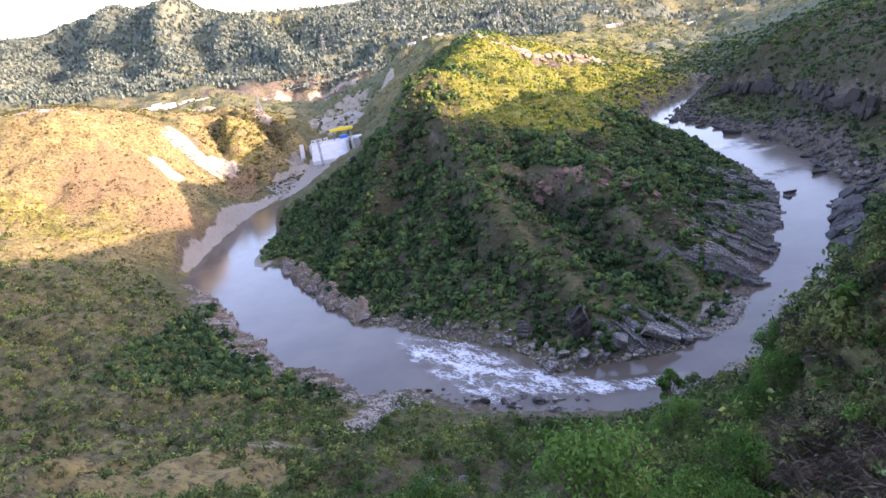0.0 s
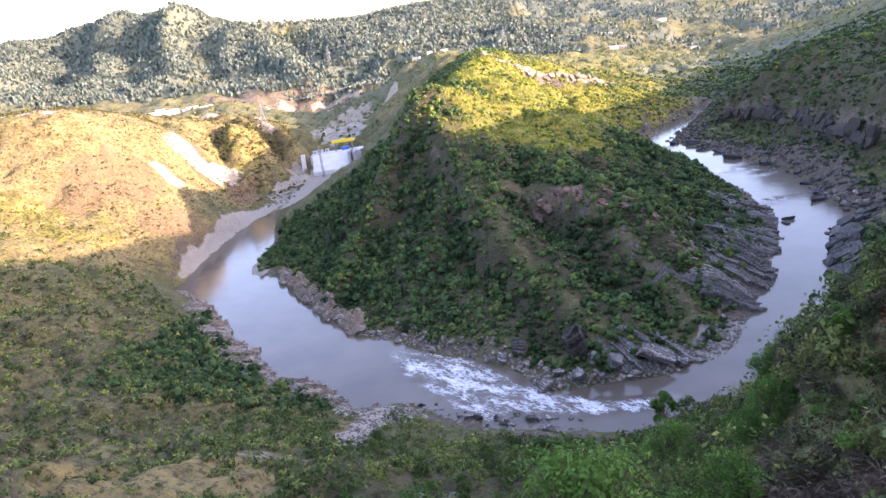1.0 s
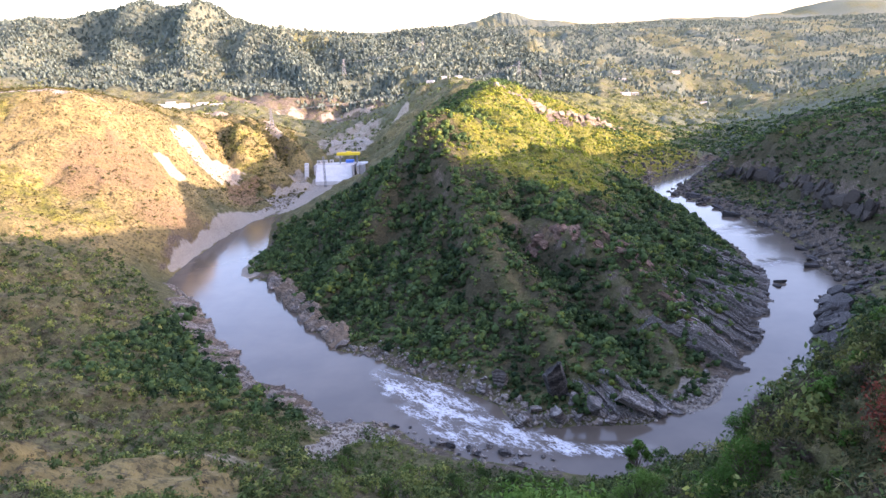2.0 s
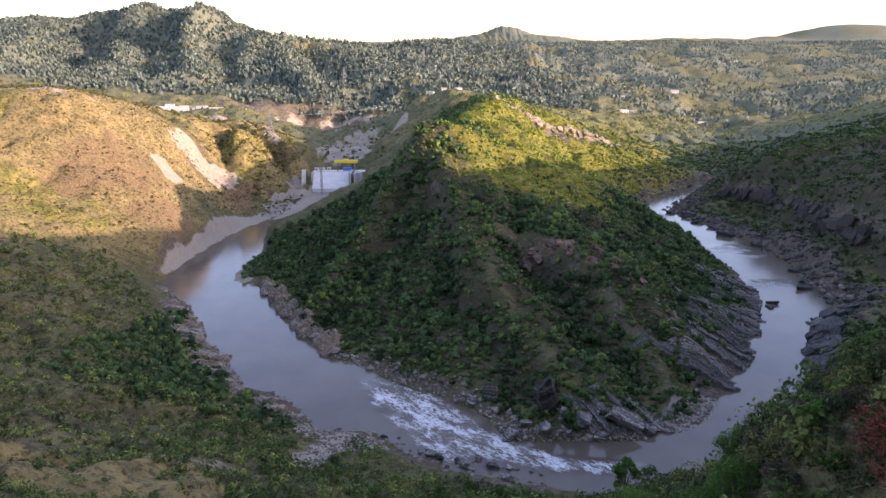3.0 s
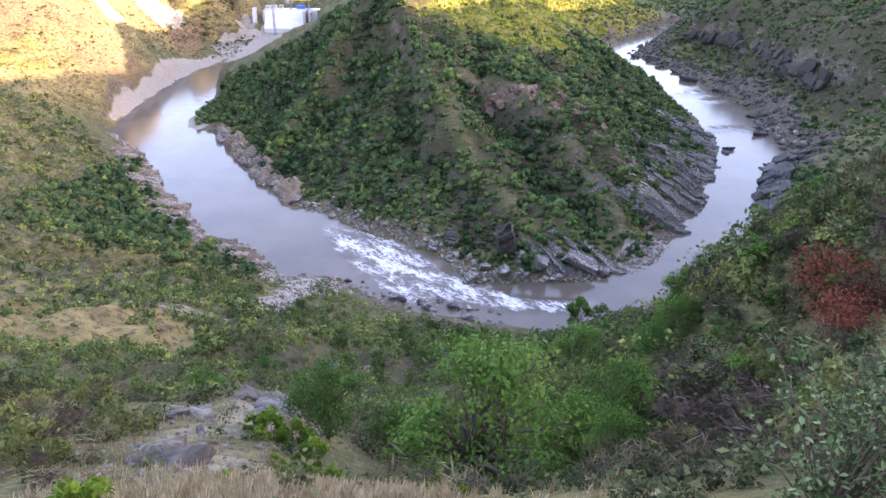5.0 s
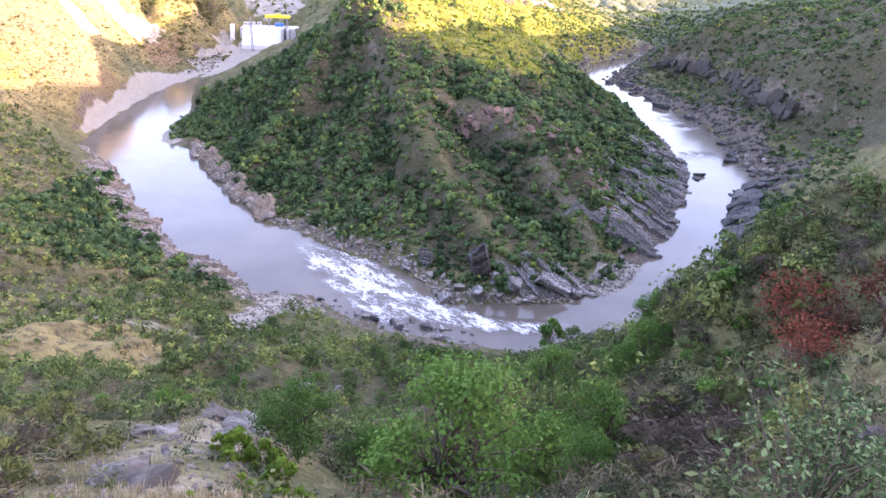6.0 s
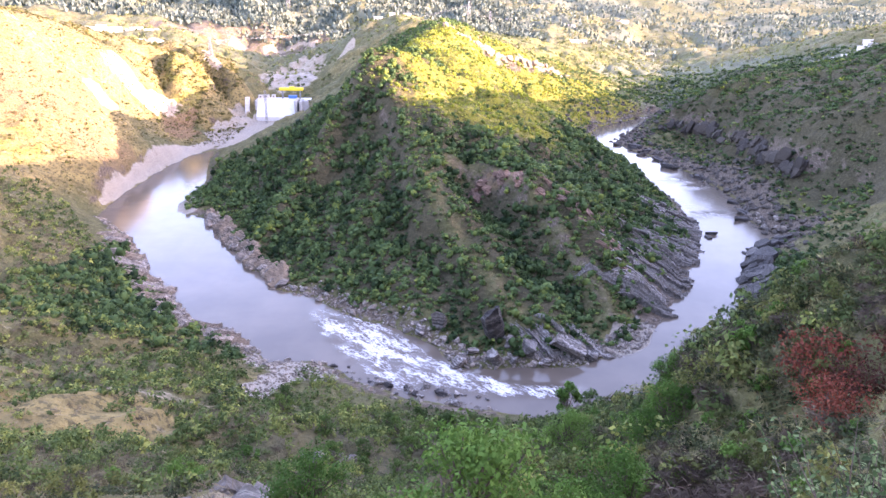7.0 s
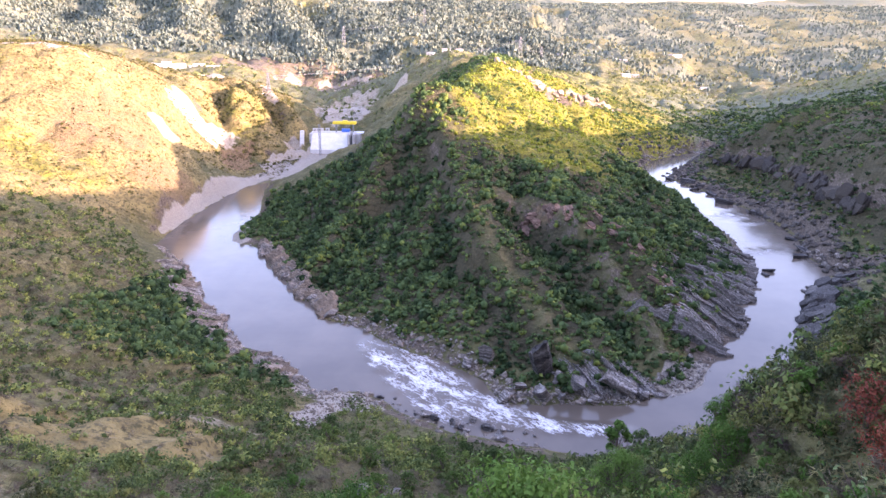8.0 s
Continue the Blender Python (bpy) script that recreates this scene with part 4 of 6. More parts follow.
px, py = scatter(37000, -1250, 200, 900, 2000, lambda a, b: (np.abs(a) < 0.75 * b) * (0.45 + 0.55 * patchy(a, b, 160, 101, -0.3, 0.0)) * (b > 930 - 0.1 * a))
size = 1.9 + 1.4 * rng.uniform(0, 1, len(px))
stand("mountain_pines", far_crowns, px, py, size * 1.45, np.full(len(px), 1.5), np.clip(0.5 + 0.5 * fbm(px, py, 110, 2, 127) + rng.normal(0, 0.08, len(px)), 0, 1), HAZED_PINE, "pines over the far mountain, coloured pale for haze", "trees", 0.02)
px, py = scatter(27000, 0, 2000, 950, 2800, lambda a, b: (np.abs(a) < 0.72 * b) * (0.25 + 0.75 * patchy(a, b, 260, 103, -0.15, 0.15)))
size = 2.0 + 1.5 * rng.uniform(0, 1, len(px))
stand("plateau_pines", far_crowns, px, py, size * 1.25, np.full(len(px), 1.6), np.clip(rng.normal(0.5, 0.15, len(px)), 0, 1), HAZED_PINE, "pines along the far plateau scarp, coloured pale for haze", "trees", 0.02)


# ------------------------------------------------------------ helpers for things
def part(name, bm, material, parent, label=""):
    """Links a bmesh or a mesh as one object under a thing or a part."""
    if isinstance(bm, bmesh.types.BMesh):
        m = bpy.data.meshes.new(name)
        bm.to_mesh(m)
        bm.free()
    else:
        m = bm
    if material and not m.materials:
        m.materials.append(material)
    ob = new(name, m)
    ob.parent = parent
    if label:
        ob["label"] = label
    return ob


def thing(name, label, category, group="", at=(0, 0, 0), turn=0.0, scale=1.0):
    ob = tagged(new(name), label, category, group)
    ob.matrix_basis = pose(*at, 0, 0, turn) @ Matrix.Scale(scale, 4)
    return ob


def block(bm, x0, x1, y0, y1, z0, z1, bevel=0.0):
    """A box, its edges taken off, added to bm."""
    made = bmesh.ops.create_cube(bm, size=1.0, matrix=Matrix.Translation(((x0 + x1) / 2, (y0 + y1) / 2, (z0 + z1) / 2)) @ Matrix.Diagonal((x1 - x0, y1 - y0, z1 - z0, 1)))
    if bevel:
        edges = {e for v in made["verts"] for e in v.link_edges}
        bmesh.ops.bevel(bm, geom=list(edges), offset=bevel, segments=1, affect="EDGES")
    return bm


def tube(points, radii, sides=6):
    """A tapered limb along points, as arrays."""
    points = np.asarray(points, float)
    vs, fs = [], []
    for k, p in enumerate(points):
        d = points[min(k + 1, len(points) - 1)] - points[max(k - 1, 0)]
        d = d / (np.linalg.norm(d) + 1e-9)
        u = np.cross(d, (0.3, 0.9, 0.2))
        u /= np.linalg.norm(u) + 1e-9
        w = np.cross(d, u)
        a = np.arange(sides) * 6.28318 / sides
        vs.append(p + radii[k] * (np.cos(a)[:, None] * u + np.sin(a)[:, None] * w))
    for k in range(len(points) - 1):
        for j in range(sides):
            a, b = k * sides + j, k * sides + (j + 1) % sides
            fs += [(a, b, b + sides), (a, b + sides, a + sides)]
    return np.concatenate(vs), np.array(fs)


def joined(name, pieces, smooth=True):
    vs, fs, base = [], [], 0
    for v, f in pieces:
        vs.append(v)
        fs.append(f + base)
        base += len(v)
    return sheet(name, np.concatenate(vs), np.concatenate(fs), smooth)


# ------------------------------------------------------------ trees and shrubs near at hand
def crown(rng, high, wide, leaves, leaf, lumps, low=0.25, thin=0.5, loose=0.0):
    """Leaf sprays gathered in clumps round an uneven crown, and the clump middles."""
    a, r, h = rng.uniform(0, 6.283, lumps), np.sqrt(rng.uniform(0, 1, lumps)), rng.uniform(0, 1, lumps)
    bulge = np.sin(np.clip(h * 0.86 + 0.12, 0, 1) * 3.1416) ** 0.6
    mid = np.stack([np.cos(a) * r * wide * 0.8 * bulge, np.sin(a) * r * wide * 0.8 * bulge, high * (low + (0.93 - low) * h)], 1)
    rad = wide * rng.uniform(0.15, 0.32, lumps)
    k = rng.integers(0, lumps, leaves)
    way = rng.normal(0, 1, (leaves, 3))
    way[:, 2] += 0.45
    way /= np.linalg.norm(way, axis=1)[:, None]
    p = mid[k] + way * (rad[k] * rng.uniform(0.55, 1.1 + loose, leaves))[:, None]
    p[:, 2] = np.maximum(p[:, 2], 0.06 * high)
    out = way + rng.normal(0, 0.6, (leaves, 3))
    side = np.cross(out, rng.normal(0, 1, (leaves, 3)))
    side /= np.linalg.norm(side, axis=1)[:, None]
    over = np.cross(side, out)
    over /= np.linalg.norm(over, axis=1)[:, None]
    w = (leaf * rng.uniform(0.6, 1.35, leaves))[:, None]
    droop = np.array([0, 0, -0.35]) * w
    v = np.stack([p - side * w, p - over * w * thin, p + side * w + droop, p + over * w * thin], 1).reshape(-1, 3)
    return v, mid, np.repeat(way + 0.6 * p / high * (1, 1, 0) + rng.normal(0, 0.25, (leaves, 3)), 4, axis=0)


def plant(name, label, category, group, seed, high, wide, leaves, leaf, lumps, material, low=0.25, thin=0.5, stems=1, loose=0.0):
    """A shrub or tree: tapered stems, limbs to each clump, and a crown. Stands at the origin."""
    r = np.random.default_rng(seed)
    v, mid, n = crown(r, high, wide, leaves, leaf, lumps, low, thin, loose)
    base = thing(name, label, category, group)
    limbs = []
    for s in range(stems):
        foot = np.array([r.normal(0, 0.08 * wide) if stems > 1 else 0, r.normal(0, 0.08 * wide) if stems > 1 else 0, -0.4])
        fork = foot + (r.normal(0, 0.1 * wide), r.normal(0, 0.1 * wide), 0.4 + high * (low + 0.1))
        thick = 0.028 * high / math.sqrt(stems)
        limbs.append(tube([foot, (foot + fork) / 2 + r.normal(0, 0.03 * high, 3), fork], [thick * 1.3, thick, thick * 0.75]))
        for m in mid[s::stems]:
            bend = (fork * 0.55 + m * 0.45) + r.normal(0, 0.04 * high, 3)
            limbs.append(tube([fork, bend, m], [thick * 0.55, thick * 0.35, thick * 0.12], 4))
    part("trunk" if stems == 1 else "branching_stem", joined("trunk", limbs), TWIGS, base)
    f = card_tris(leaves)
    flip = (np.cross(v[f[:, 1]] - v[f[:, 0]], v[f[:, 2]] - v[f[:, 0]]) * n[f[:, 0]]).sum(1) < 0
    f[flip] = f[flip][:, ::-1]
    leafage = sheet("crown", v, f, True)
    leafage.normals_split_custom_set_from_vertices((n / np.linalg.norm(n, axis=1)[:, None]).astype(np.float32))
    part("crown", leafage, material, base)
    return base


def settle(base, x, y, scale=1.0, turn=0.0, sink=0.05):
    base.matrix_basis = pose(x, y, float(height(x, y)) - sink, 0, 0, turn) @ Matrix.Scale(scale, 4)
    return base


def repeat(base, x, y, scale, turn):
    one = copy_thing(base, pose(x, y, float(height(x, y)) - 0.05, 0, 0, turn))
    one.scale = (scale, scale, scale * 1.0)
    return one


pr = random.Random(12)
fresh_a = plant("broadleaf_tree", "full broadleaf tree with fresh green leaves on the slope", "tree", "trees on the near slope", 1, 7.2, 4.0, 7000, 0.102, 60, FRESH, 0.3)
fresh_b = plant("broadleaf_tree", "full broadleaf tree with fresh green leaves on the slope", "tree", "trees on the near slope", 2, 5.2, 3.0, 5000, 0.09, 44, FRESH, 0.3)
fresh_c = plant("young_tree", "slender young tree with bright green leaves", "tree", "trees on the near slope", 3, 6.0, 2.1, 1500, 0.18, 13, FRESH, 0.35)
settle(fresh_a, 3.4, 22.5, 1.25, 0)
settle(fresh_b, -4.4, 30.5, 0.98, 40)
settle(fresh_c, 29.5, 97.8, 1.45, 0)
for bx, by, s in ((7.6, 18.6, 0.55), (7.8, 24.5, 0.95), (10.8, 26.0, 0.8), (9.5, 33, 0.9), (0.5, 37, 0.85), (22.4, 47.0, 0.95), (19.5, 44.0, 0.6), (-0.6, 31.5, 0.6), (-19.0, 52.0, 0.7), (12.5, 27.5, 0.6), (21, 48, 0.8), (25.5, 54, 0.75), (17, 55, 0.8)):
    repeat(fresh_a if pr.random() < 0.2 else fresh_b, bx, by, s, pr.uniform(0, 360))

olive_a = plant("leafy_shrub", "rounded olive-green shrub on the slope", "shrub", "shrubs on the near slope", 4, 2.6, 1.9, 560, 0.145, 16, OLIVE, 0.15, stems=3)
olive_b = plant("leafy_shrub", "spreading olive-green shrub on the slope", "shrub", "shrubs on the near slope", 5, 2.0, 2.2, 540, 0.15, 15, OLIVE, 0.15, stems=4)
fresh_d = plant("green_shrub", "bright green leafy shrub on the slope", "shrub", "shrubs on the near slope", 6, 2.4, 1.7, 620, 0.13, 15, FRESH, 0.15, stems=3)
twiggy = plant("bare_shrub", "leafless grey-brown twiggy shrub", "shrub", "bare shrubs on the near slope", 7, 2.2, 1.7, 520, 0.26, 12, TWIGS, 0.15, 0.06, stems=5, loose=0.4)
settle(olive_a, -26.5, 76.0, 1.6)
settle(olive_b, -13.5, 25.5, 0.9)
settle(fresh_d, -26.0, 106.0, 1.6)
settle(twiggy, 9.2, 17.0, 1.1)
juniper = plant("juniper_bush", "small dense yellow-green bush on dry grass", "shrub", "small bushes in the dry grass", 8, 0.95, 0.7, 700, 0.09, 9, JUNIPER, 0.1, 0.3, stems=3)
settle(juniper, -5.0, 20.0, 1.0)
for bx, by, s in ((-4.2, 19.4, 0.9), (-3.4, 18.7, 0.8), (-2.4, 16.6, 0.9), (-2.2, 15.9, 0.7), (0.6, 14.9, 0.6), (-5.8, 16.8, 0.6), (-7.6, 27.2, 1.1), (-6.6, 26.6, 2.0), (-5.6, 26.2, 1.9), (-6.9, 25.4, 0.8), (-4.4, 23.6, 1.6), (-4.1, 22.4, 1.5), (-6.6, 10.4, 1.5), (-7.4, 11.2, 1.2), (1.6, 13.8, 0.5)):
    repeat(juniper, bx, by, s, pr.uniform(0, 360))

red_a = plant("red_leaved_shrub", "sprawling shrub with rusty red leaves", "shrub", "red shrubs", 9, 2.6, 2.4, 1500, 0.10, 20, RED, 0.2, stems=4, loose=0.6)
settle(red_a, 28.8, 40.3, 1.45)
repeat(red_a, 24.2, 30.8, 1.05, 120)
repeat(red_a, 30.0, 36.0, 1.2, 200)
red_tree = plant("red_leaved_tree", "dark-limbed tree with rusty red leaves", "tree", "red shrubs", 10, 4.6, 2.2, 1500, 0.11, 18, RED, 0.3, loose=0.3)
settle(red_tree, 27.2, 30.2, 1.25)

bank_tree = plant("bank_tree", "bushy green tree on the bank above the river", "tree", "trees above the river", 14, 5.0, 3.0, 1100, 0.2, 26, BANK_LEAF, 0.18, stems=2)
settle(bank_tree, 14, 150, 1.0)
for k in range(44):
    u = pr.random()
    bx, by = -34 + 120 * u + pr.uniform(-5, 5), pr.uniform(84, 158) - 20 * max(u - 0.5, 0)
    if float(shore(np.array([bx]), np.array([by]))[0]) > 9:
        repeat(bank_tree, bx, by, pr.uniform(0.55, 1.05), pr.uniform(0, 360))

# mixed shrubs over the slope below
for bx, by, s in ((9.6, 14.2, 0.9), (11.2, 16.0, 0.8), (10.4, 18.6, 1.0), (12.8, 18.4, 0.9), (8.0, 14.6, 0.7), (13.1, 24.1, 1.2), (14.6, 26.6, 1.3), (11.8, 21.4, 1.1), (15.4, 29.2, 1.2), (16.8, 31.6, 1.2), (13.8, 21.6, 1.0), (17.6, 28.4, 1.1), (18.6, 33.8, 1.2)):
    repeat(twiggy, bx, by, s, pr.uniform(0, 360))
for bx, by, s in ((10.2, 13.0, 0.5), (12.0, 14.4, 0.5), (8.6, 16.4, 0.6), (13.6, 16.6, 0.7)):
    repeat(olive_a, bx, by, s, pr.uniform(0, 360))
kinds = (olive_a, olive_b, fresh_d, twiggy)
for bx, by, s, k in ((28.0, 94.0, 1.5, 3), (31.6, 95.5, 1.4, 2), (25.6, 92.5, 1.5, 3), (33.4, 93.0, 1.5, 1), (30.2, 93.0, 1.3, 0), (23.6, 95.0, 1.4, 2)):
    repeat(kinds[k], bx, by, s, pr.uniform(0, 360))
for bx, by, s in ((26.2, 45.2, 1.2), (25.0, 47.6, 1.1), (27.8, 46.6, 1.0), (24.6, 44.2, 1.0), (26.0, 50.6, 1.1), (28.6, 49.0, 1.2), (27.0, 42.6, 0.8), (23.8, 50.0, 1.0), (29.8, 45.0, 0.9), (30.6, 47.8, 1.1), (-14.6, 21.6, 0.8), (-16.6, 22.6, 0.9), (-13.4, 19.6, 0.6), (-18.2, 24.4, 1.0), (-15.6, 24.6, 0.9), (-12.2, 17.6, 0.6)):
    repeat(pr.choices(kinds, (3, 3, 1, 2))[0], bx, by, s, pr.uniform(0, 360))
placed = 0
while placed < 285:
    bx, by = (pr.uniform(-46, 50), pr.uniform(17, 76)) if pr.random() < 0.6 else (pr.uniform(10, 56), pr.uniform(16, 80))
    if abs(bx) > 0.75 * by + 3 or (by < 42 and -15 < bx < 2.5) or math.hypot(bx - 5, by - 25) < 4:
        continue
    if bx < -8 and by < 46 and pr.random() < 0.45:
        continue
    right = bx > 9
    k = pr.choices(kinds, (3, 2, 2.5 if right or bx > -6 else 0.8, 2.2))[0]
    repeat(k, bx, by, pr.uniform(0.45, 1.05) * (0.75 if by < 30 else 1.0), pr.uniform(0, 360))
    placed += 1

near_bush = [leaf_cloud(rng, 40, 0.185, 0.9, 9, 0.75, cores=0) for k in range(8)]
fine_bush = [leaf_cloud(rng, 80, 0.125, 0.9, 11, 0.8, cores=0) for k in range(8)]
bare_bush = [leaf_cloud(rng, 42, 0.30, 0.9, 7, 0.75, 0.06, cores=0) for k in range(4)]


def on_near(a, b):
    d = shore(a, b)
    bare = spot(a, b, -37, 182, 6, 18, -20) + 0.85 * spot(a, b, -66, 122, 25, 11, 5) + 0.7 * spot(a, b, -60, 140, 20, 4, 8)
    return step(4, 12, d) * (0.45 + 0.55 * patchy(a, b, 20, 107, -0.2, 0.15)) * (1 - np.clip(bare, 0, 1)) * (d > 3) * (np.abs(a - 5) < 0.75 * b)


px, py = scatter(6200, -75, 95, 42, 196, on_near)
right = step(-10, 30, px)
size = 0.9 + 1.7 * rng.uniform(0, 1, len(px)) ** 2
tall = 1.0 + 0.4 * rng.uniform(0, 1, len(px))
tint = np.clip(0.47 - 0.14 * right + 0.4 * fbm(px, py, 26, 2, 109) + rng.normal(0, 0.16, len(px)), 0, 1)
for name, models, k in (("near_slope_scrub", fine_bush, py < 112), ("river_slope_scrub", near_bush, py >= 112)):
    stand(name, models, px[k], py[k], size[k], tall[k], tint[k], SCRUB, "dense mixed green scrub above the river", "shrubs")
px, py = scatter(800, -75, 90, 60, 196, on_near)
m = stand("dead_scrub", bare_bush, px, py, 0.7 + 0.8 * rng.uniform(0, 1, len(px)), np.full(len(px), 1.1), rng.uniform(0, 1, len(px)), TWIGS, "leafless grey bushes among the scrub", "shrubs")

px, py = scatter(1900, -45, 75, 14, 90, lambda a, b: np.clip(0.3 + 0.7 * patchy(a, b, 9, 115, -0.25, 0.15) + 0.4 * step(8, 20, a), 0, 1) * (np.abs(a - 2) < 0.8 * b + 2) * (1 - 0.85 * spot(a, b, -7, 24, 6, 13, 0, 0.1)))
stand("near_undergrowth", fine_bush, px, py, rng.uniform(0.5, 1.2, len(px)) * (1 + 0.35 * step(8, 25, px)), rng.uniform(0.9, 1.4, len(px)), np.clip(rng.normal(0.36, 0.22, len(px)) - 0.06 * step(4, 16, px), 0, 1), NEAR_SCRUB, "low mixed bushes over the near slope", "shrubs")
cover = [leaf_cloud(rng, 30, 0.17, 0.7, 6, 0.75, cores=0) for k in range(6)]
px, py = scatter(3800, -46, 66, 9, 72, lambda a, b: np.clip(0.45 + 0.55 * patchy(a, b, 7, 119, -0.2, 0.2) + 0.3 * step(2, 12, a), 0, 1) * (np.abs(a - 2) < 0.8 * b) * (1 - 0.85 * spot(a, b, -7, 23, 6, 14, 0, 0.1)) * (np.hypot(a, b) > 10))
stand("near_ground_cover", cover, px, py, rng.uniform(0.45, 0.95, len(px)), rng.uniform(0.6, 1.1, len(px)), np.clip(rng.normal(0.36, 0.22, len(px)) - 0.08 * step(4, 16, px), 0, 1), NEAR_SCRUB, "low leafy cover over the near slope", "shrubs")
px, py = scatter(1900, -45, 75, 14, 90, lambda a, b: (np.abs(a - 2) < 0.8 * b + 2) * (1 - 0.8 * spot(a, b, -7, 22, 6, 12, 0, 0.1)))
stand("near_dead_scrub", bare_bush, px, py, rng.uniform(0.7, 1.4, len(px)), rng.uniform(0.9, 1.4, len(px)), rng.uniform(0, 1, len(px)), BRUSH, "leafless brown bushes over the near slope", "shrubs")

px, py = scatter(420, 3.2, 17, 8.5, 24, lambda a, b: (a > 2.5 + 0.15 * b) * (np.hypot(a, b) > 9.5) * 1.0)
stand("brow_ground_cover", fine_bush, px, py, rng.uniform(0.25, 0.65, len(px)), rng.uniform(0.8, 1.3, len(px)), np.clip(rng.normal(0.14, 0.16, len(px)), 0, 1), NEAR_SCRUB, "low dark bushes at the brow of the slope", "shrubs")
px, py = scatter(1500, 9, 56, 20, 80, lambda a, b: (np.abs(a - 2) < 0.8 * b + 2) * np.clip(0.5 + patchy(a, b, 9, 123, -0.2, 0.2), 0, 1))
stand("right_slope_cover", fine_bush, px, py, rng.uniform(0.5, 1.2, len(px)), rng.uniform(0.8, 1.2, len(px)), np.clip(0.46 + 0.5 * fbm(px, py, 10, 2, 125) + rng.normal(0, 0.12, len(px)), 0, 1), NEAR_SCRUB, "dense dark olive scrub on the near slope", "shrubs")
px, py = scatter(330, 4, 20, 10, 32, lambda a, b: (a > 2.5 + 0.2 * b) * 1.0)
stand("brow_dead_scrub", bare_bush, px, py, rng.uniform(0.4, 0.9, len(px)), rng.uniform(0.9, 1.5, len(px)), rng.uniform(0, 0.6, len(px)), BRUSH, "leafless brown brush at the brow of the slope", "shrubs")

px, py = scatter(2600, 14, 64, 24, 96, lambda a, b: (np.abs(a - 2) < 0.8 * b + 2) * np.clip(0.3 + patchy(a, b, 12, 161, -0.2, 0.2), 0, 1))
stand("right_slope_brush", brush, px, py, rng.uniform(0.5, 1.2, len(px)), rng.uniform(0.7, 1.1, len(px)), np.clip(0.6 + 0.5 * fbm(px, py, 12, 2, 163) + rng.normal(0, 0.18, len(px)), 0, 1), OLIVE_BRUSH, "dry olive-brown brush over the near slope", "shrubs")

# dry grass on the brow of the slope and thinly below it
tuft = []
for k in range(5):
    v = []
    for j in range(14):
        a, l, o = rng.uniform(0, 6.283), rng.uniform(0.25, 0.6), rng.normal(0, 0.06, 2)
        c, s = math.cos(a), math.sin(a)
        w, lean = 0.008, rng.uniform(0.1, 0.35)
        v += [(o[0] - s * w, o[1] + c * w, 0), (o[0] + s * w, o[1] - c * w, 0), (o[0] + c * lean * l + s * w * 0.3, o[1] + s * lean * l, l), (o[0] + c * lean * l * 0.6 - s * w, o[1] + s * lean * l * 0.6, l * 0.75)]
    v = np.array(v)
    tuft.append((v, card_tris(14), np.tile((0.0, -0.3, 0.95), (56, 1))))
px, py = scatter(7500, -12, 6, 9, 19, lambda a, b: (0.15 + 0.85 * spot(a, b, -4.0, 13.6, 5.4, 3.0)) * (1 - 0.8 * step(-0.2, 1.6, a)))
stand("dry_grass", tuft, px, py, rng.uniform(0.5, 1.1, len(px)), np.ones(len(px)), rng.uniform(0, 1, len(px)), STRAW, "tall dry straw-coloured grass on the brow", "grass", 0.03)


px, py = scatter(3600, -36, 46, 16, 52, lambda a, b: np.clip(0.2 + 0.6 * patchy(a, b, 6, 117, -0.2, 0.2) + 0.6 * spot(a, b, -8, 23, 6, 9), 0, 1) * (np.abs(a - 2) < 0.8 * b))
stand("slope_grass", [(v[:24], card_tris(6), n[:24]) for v, f, n in tuft], px, py, rng.uniform(0.5, 1.1, len(px)), np.ones(len(px)), rng.uniform(0, 0.6, len(px)), STRAW, "thin dry grass over the near slope", "grass", 0.03)


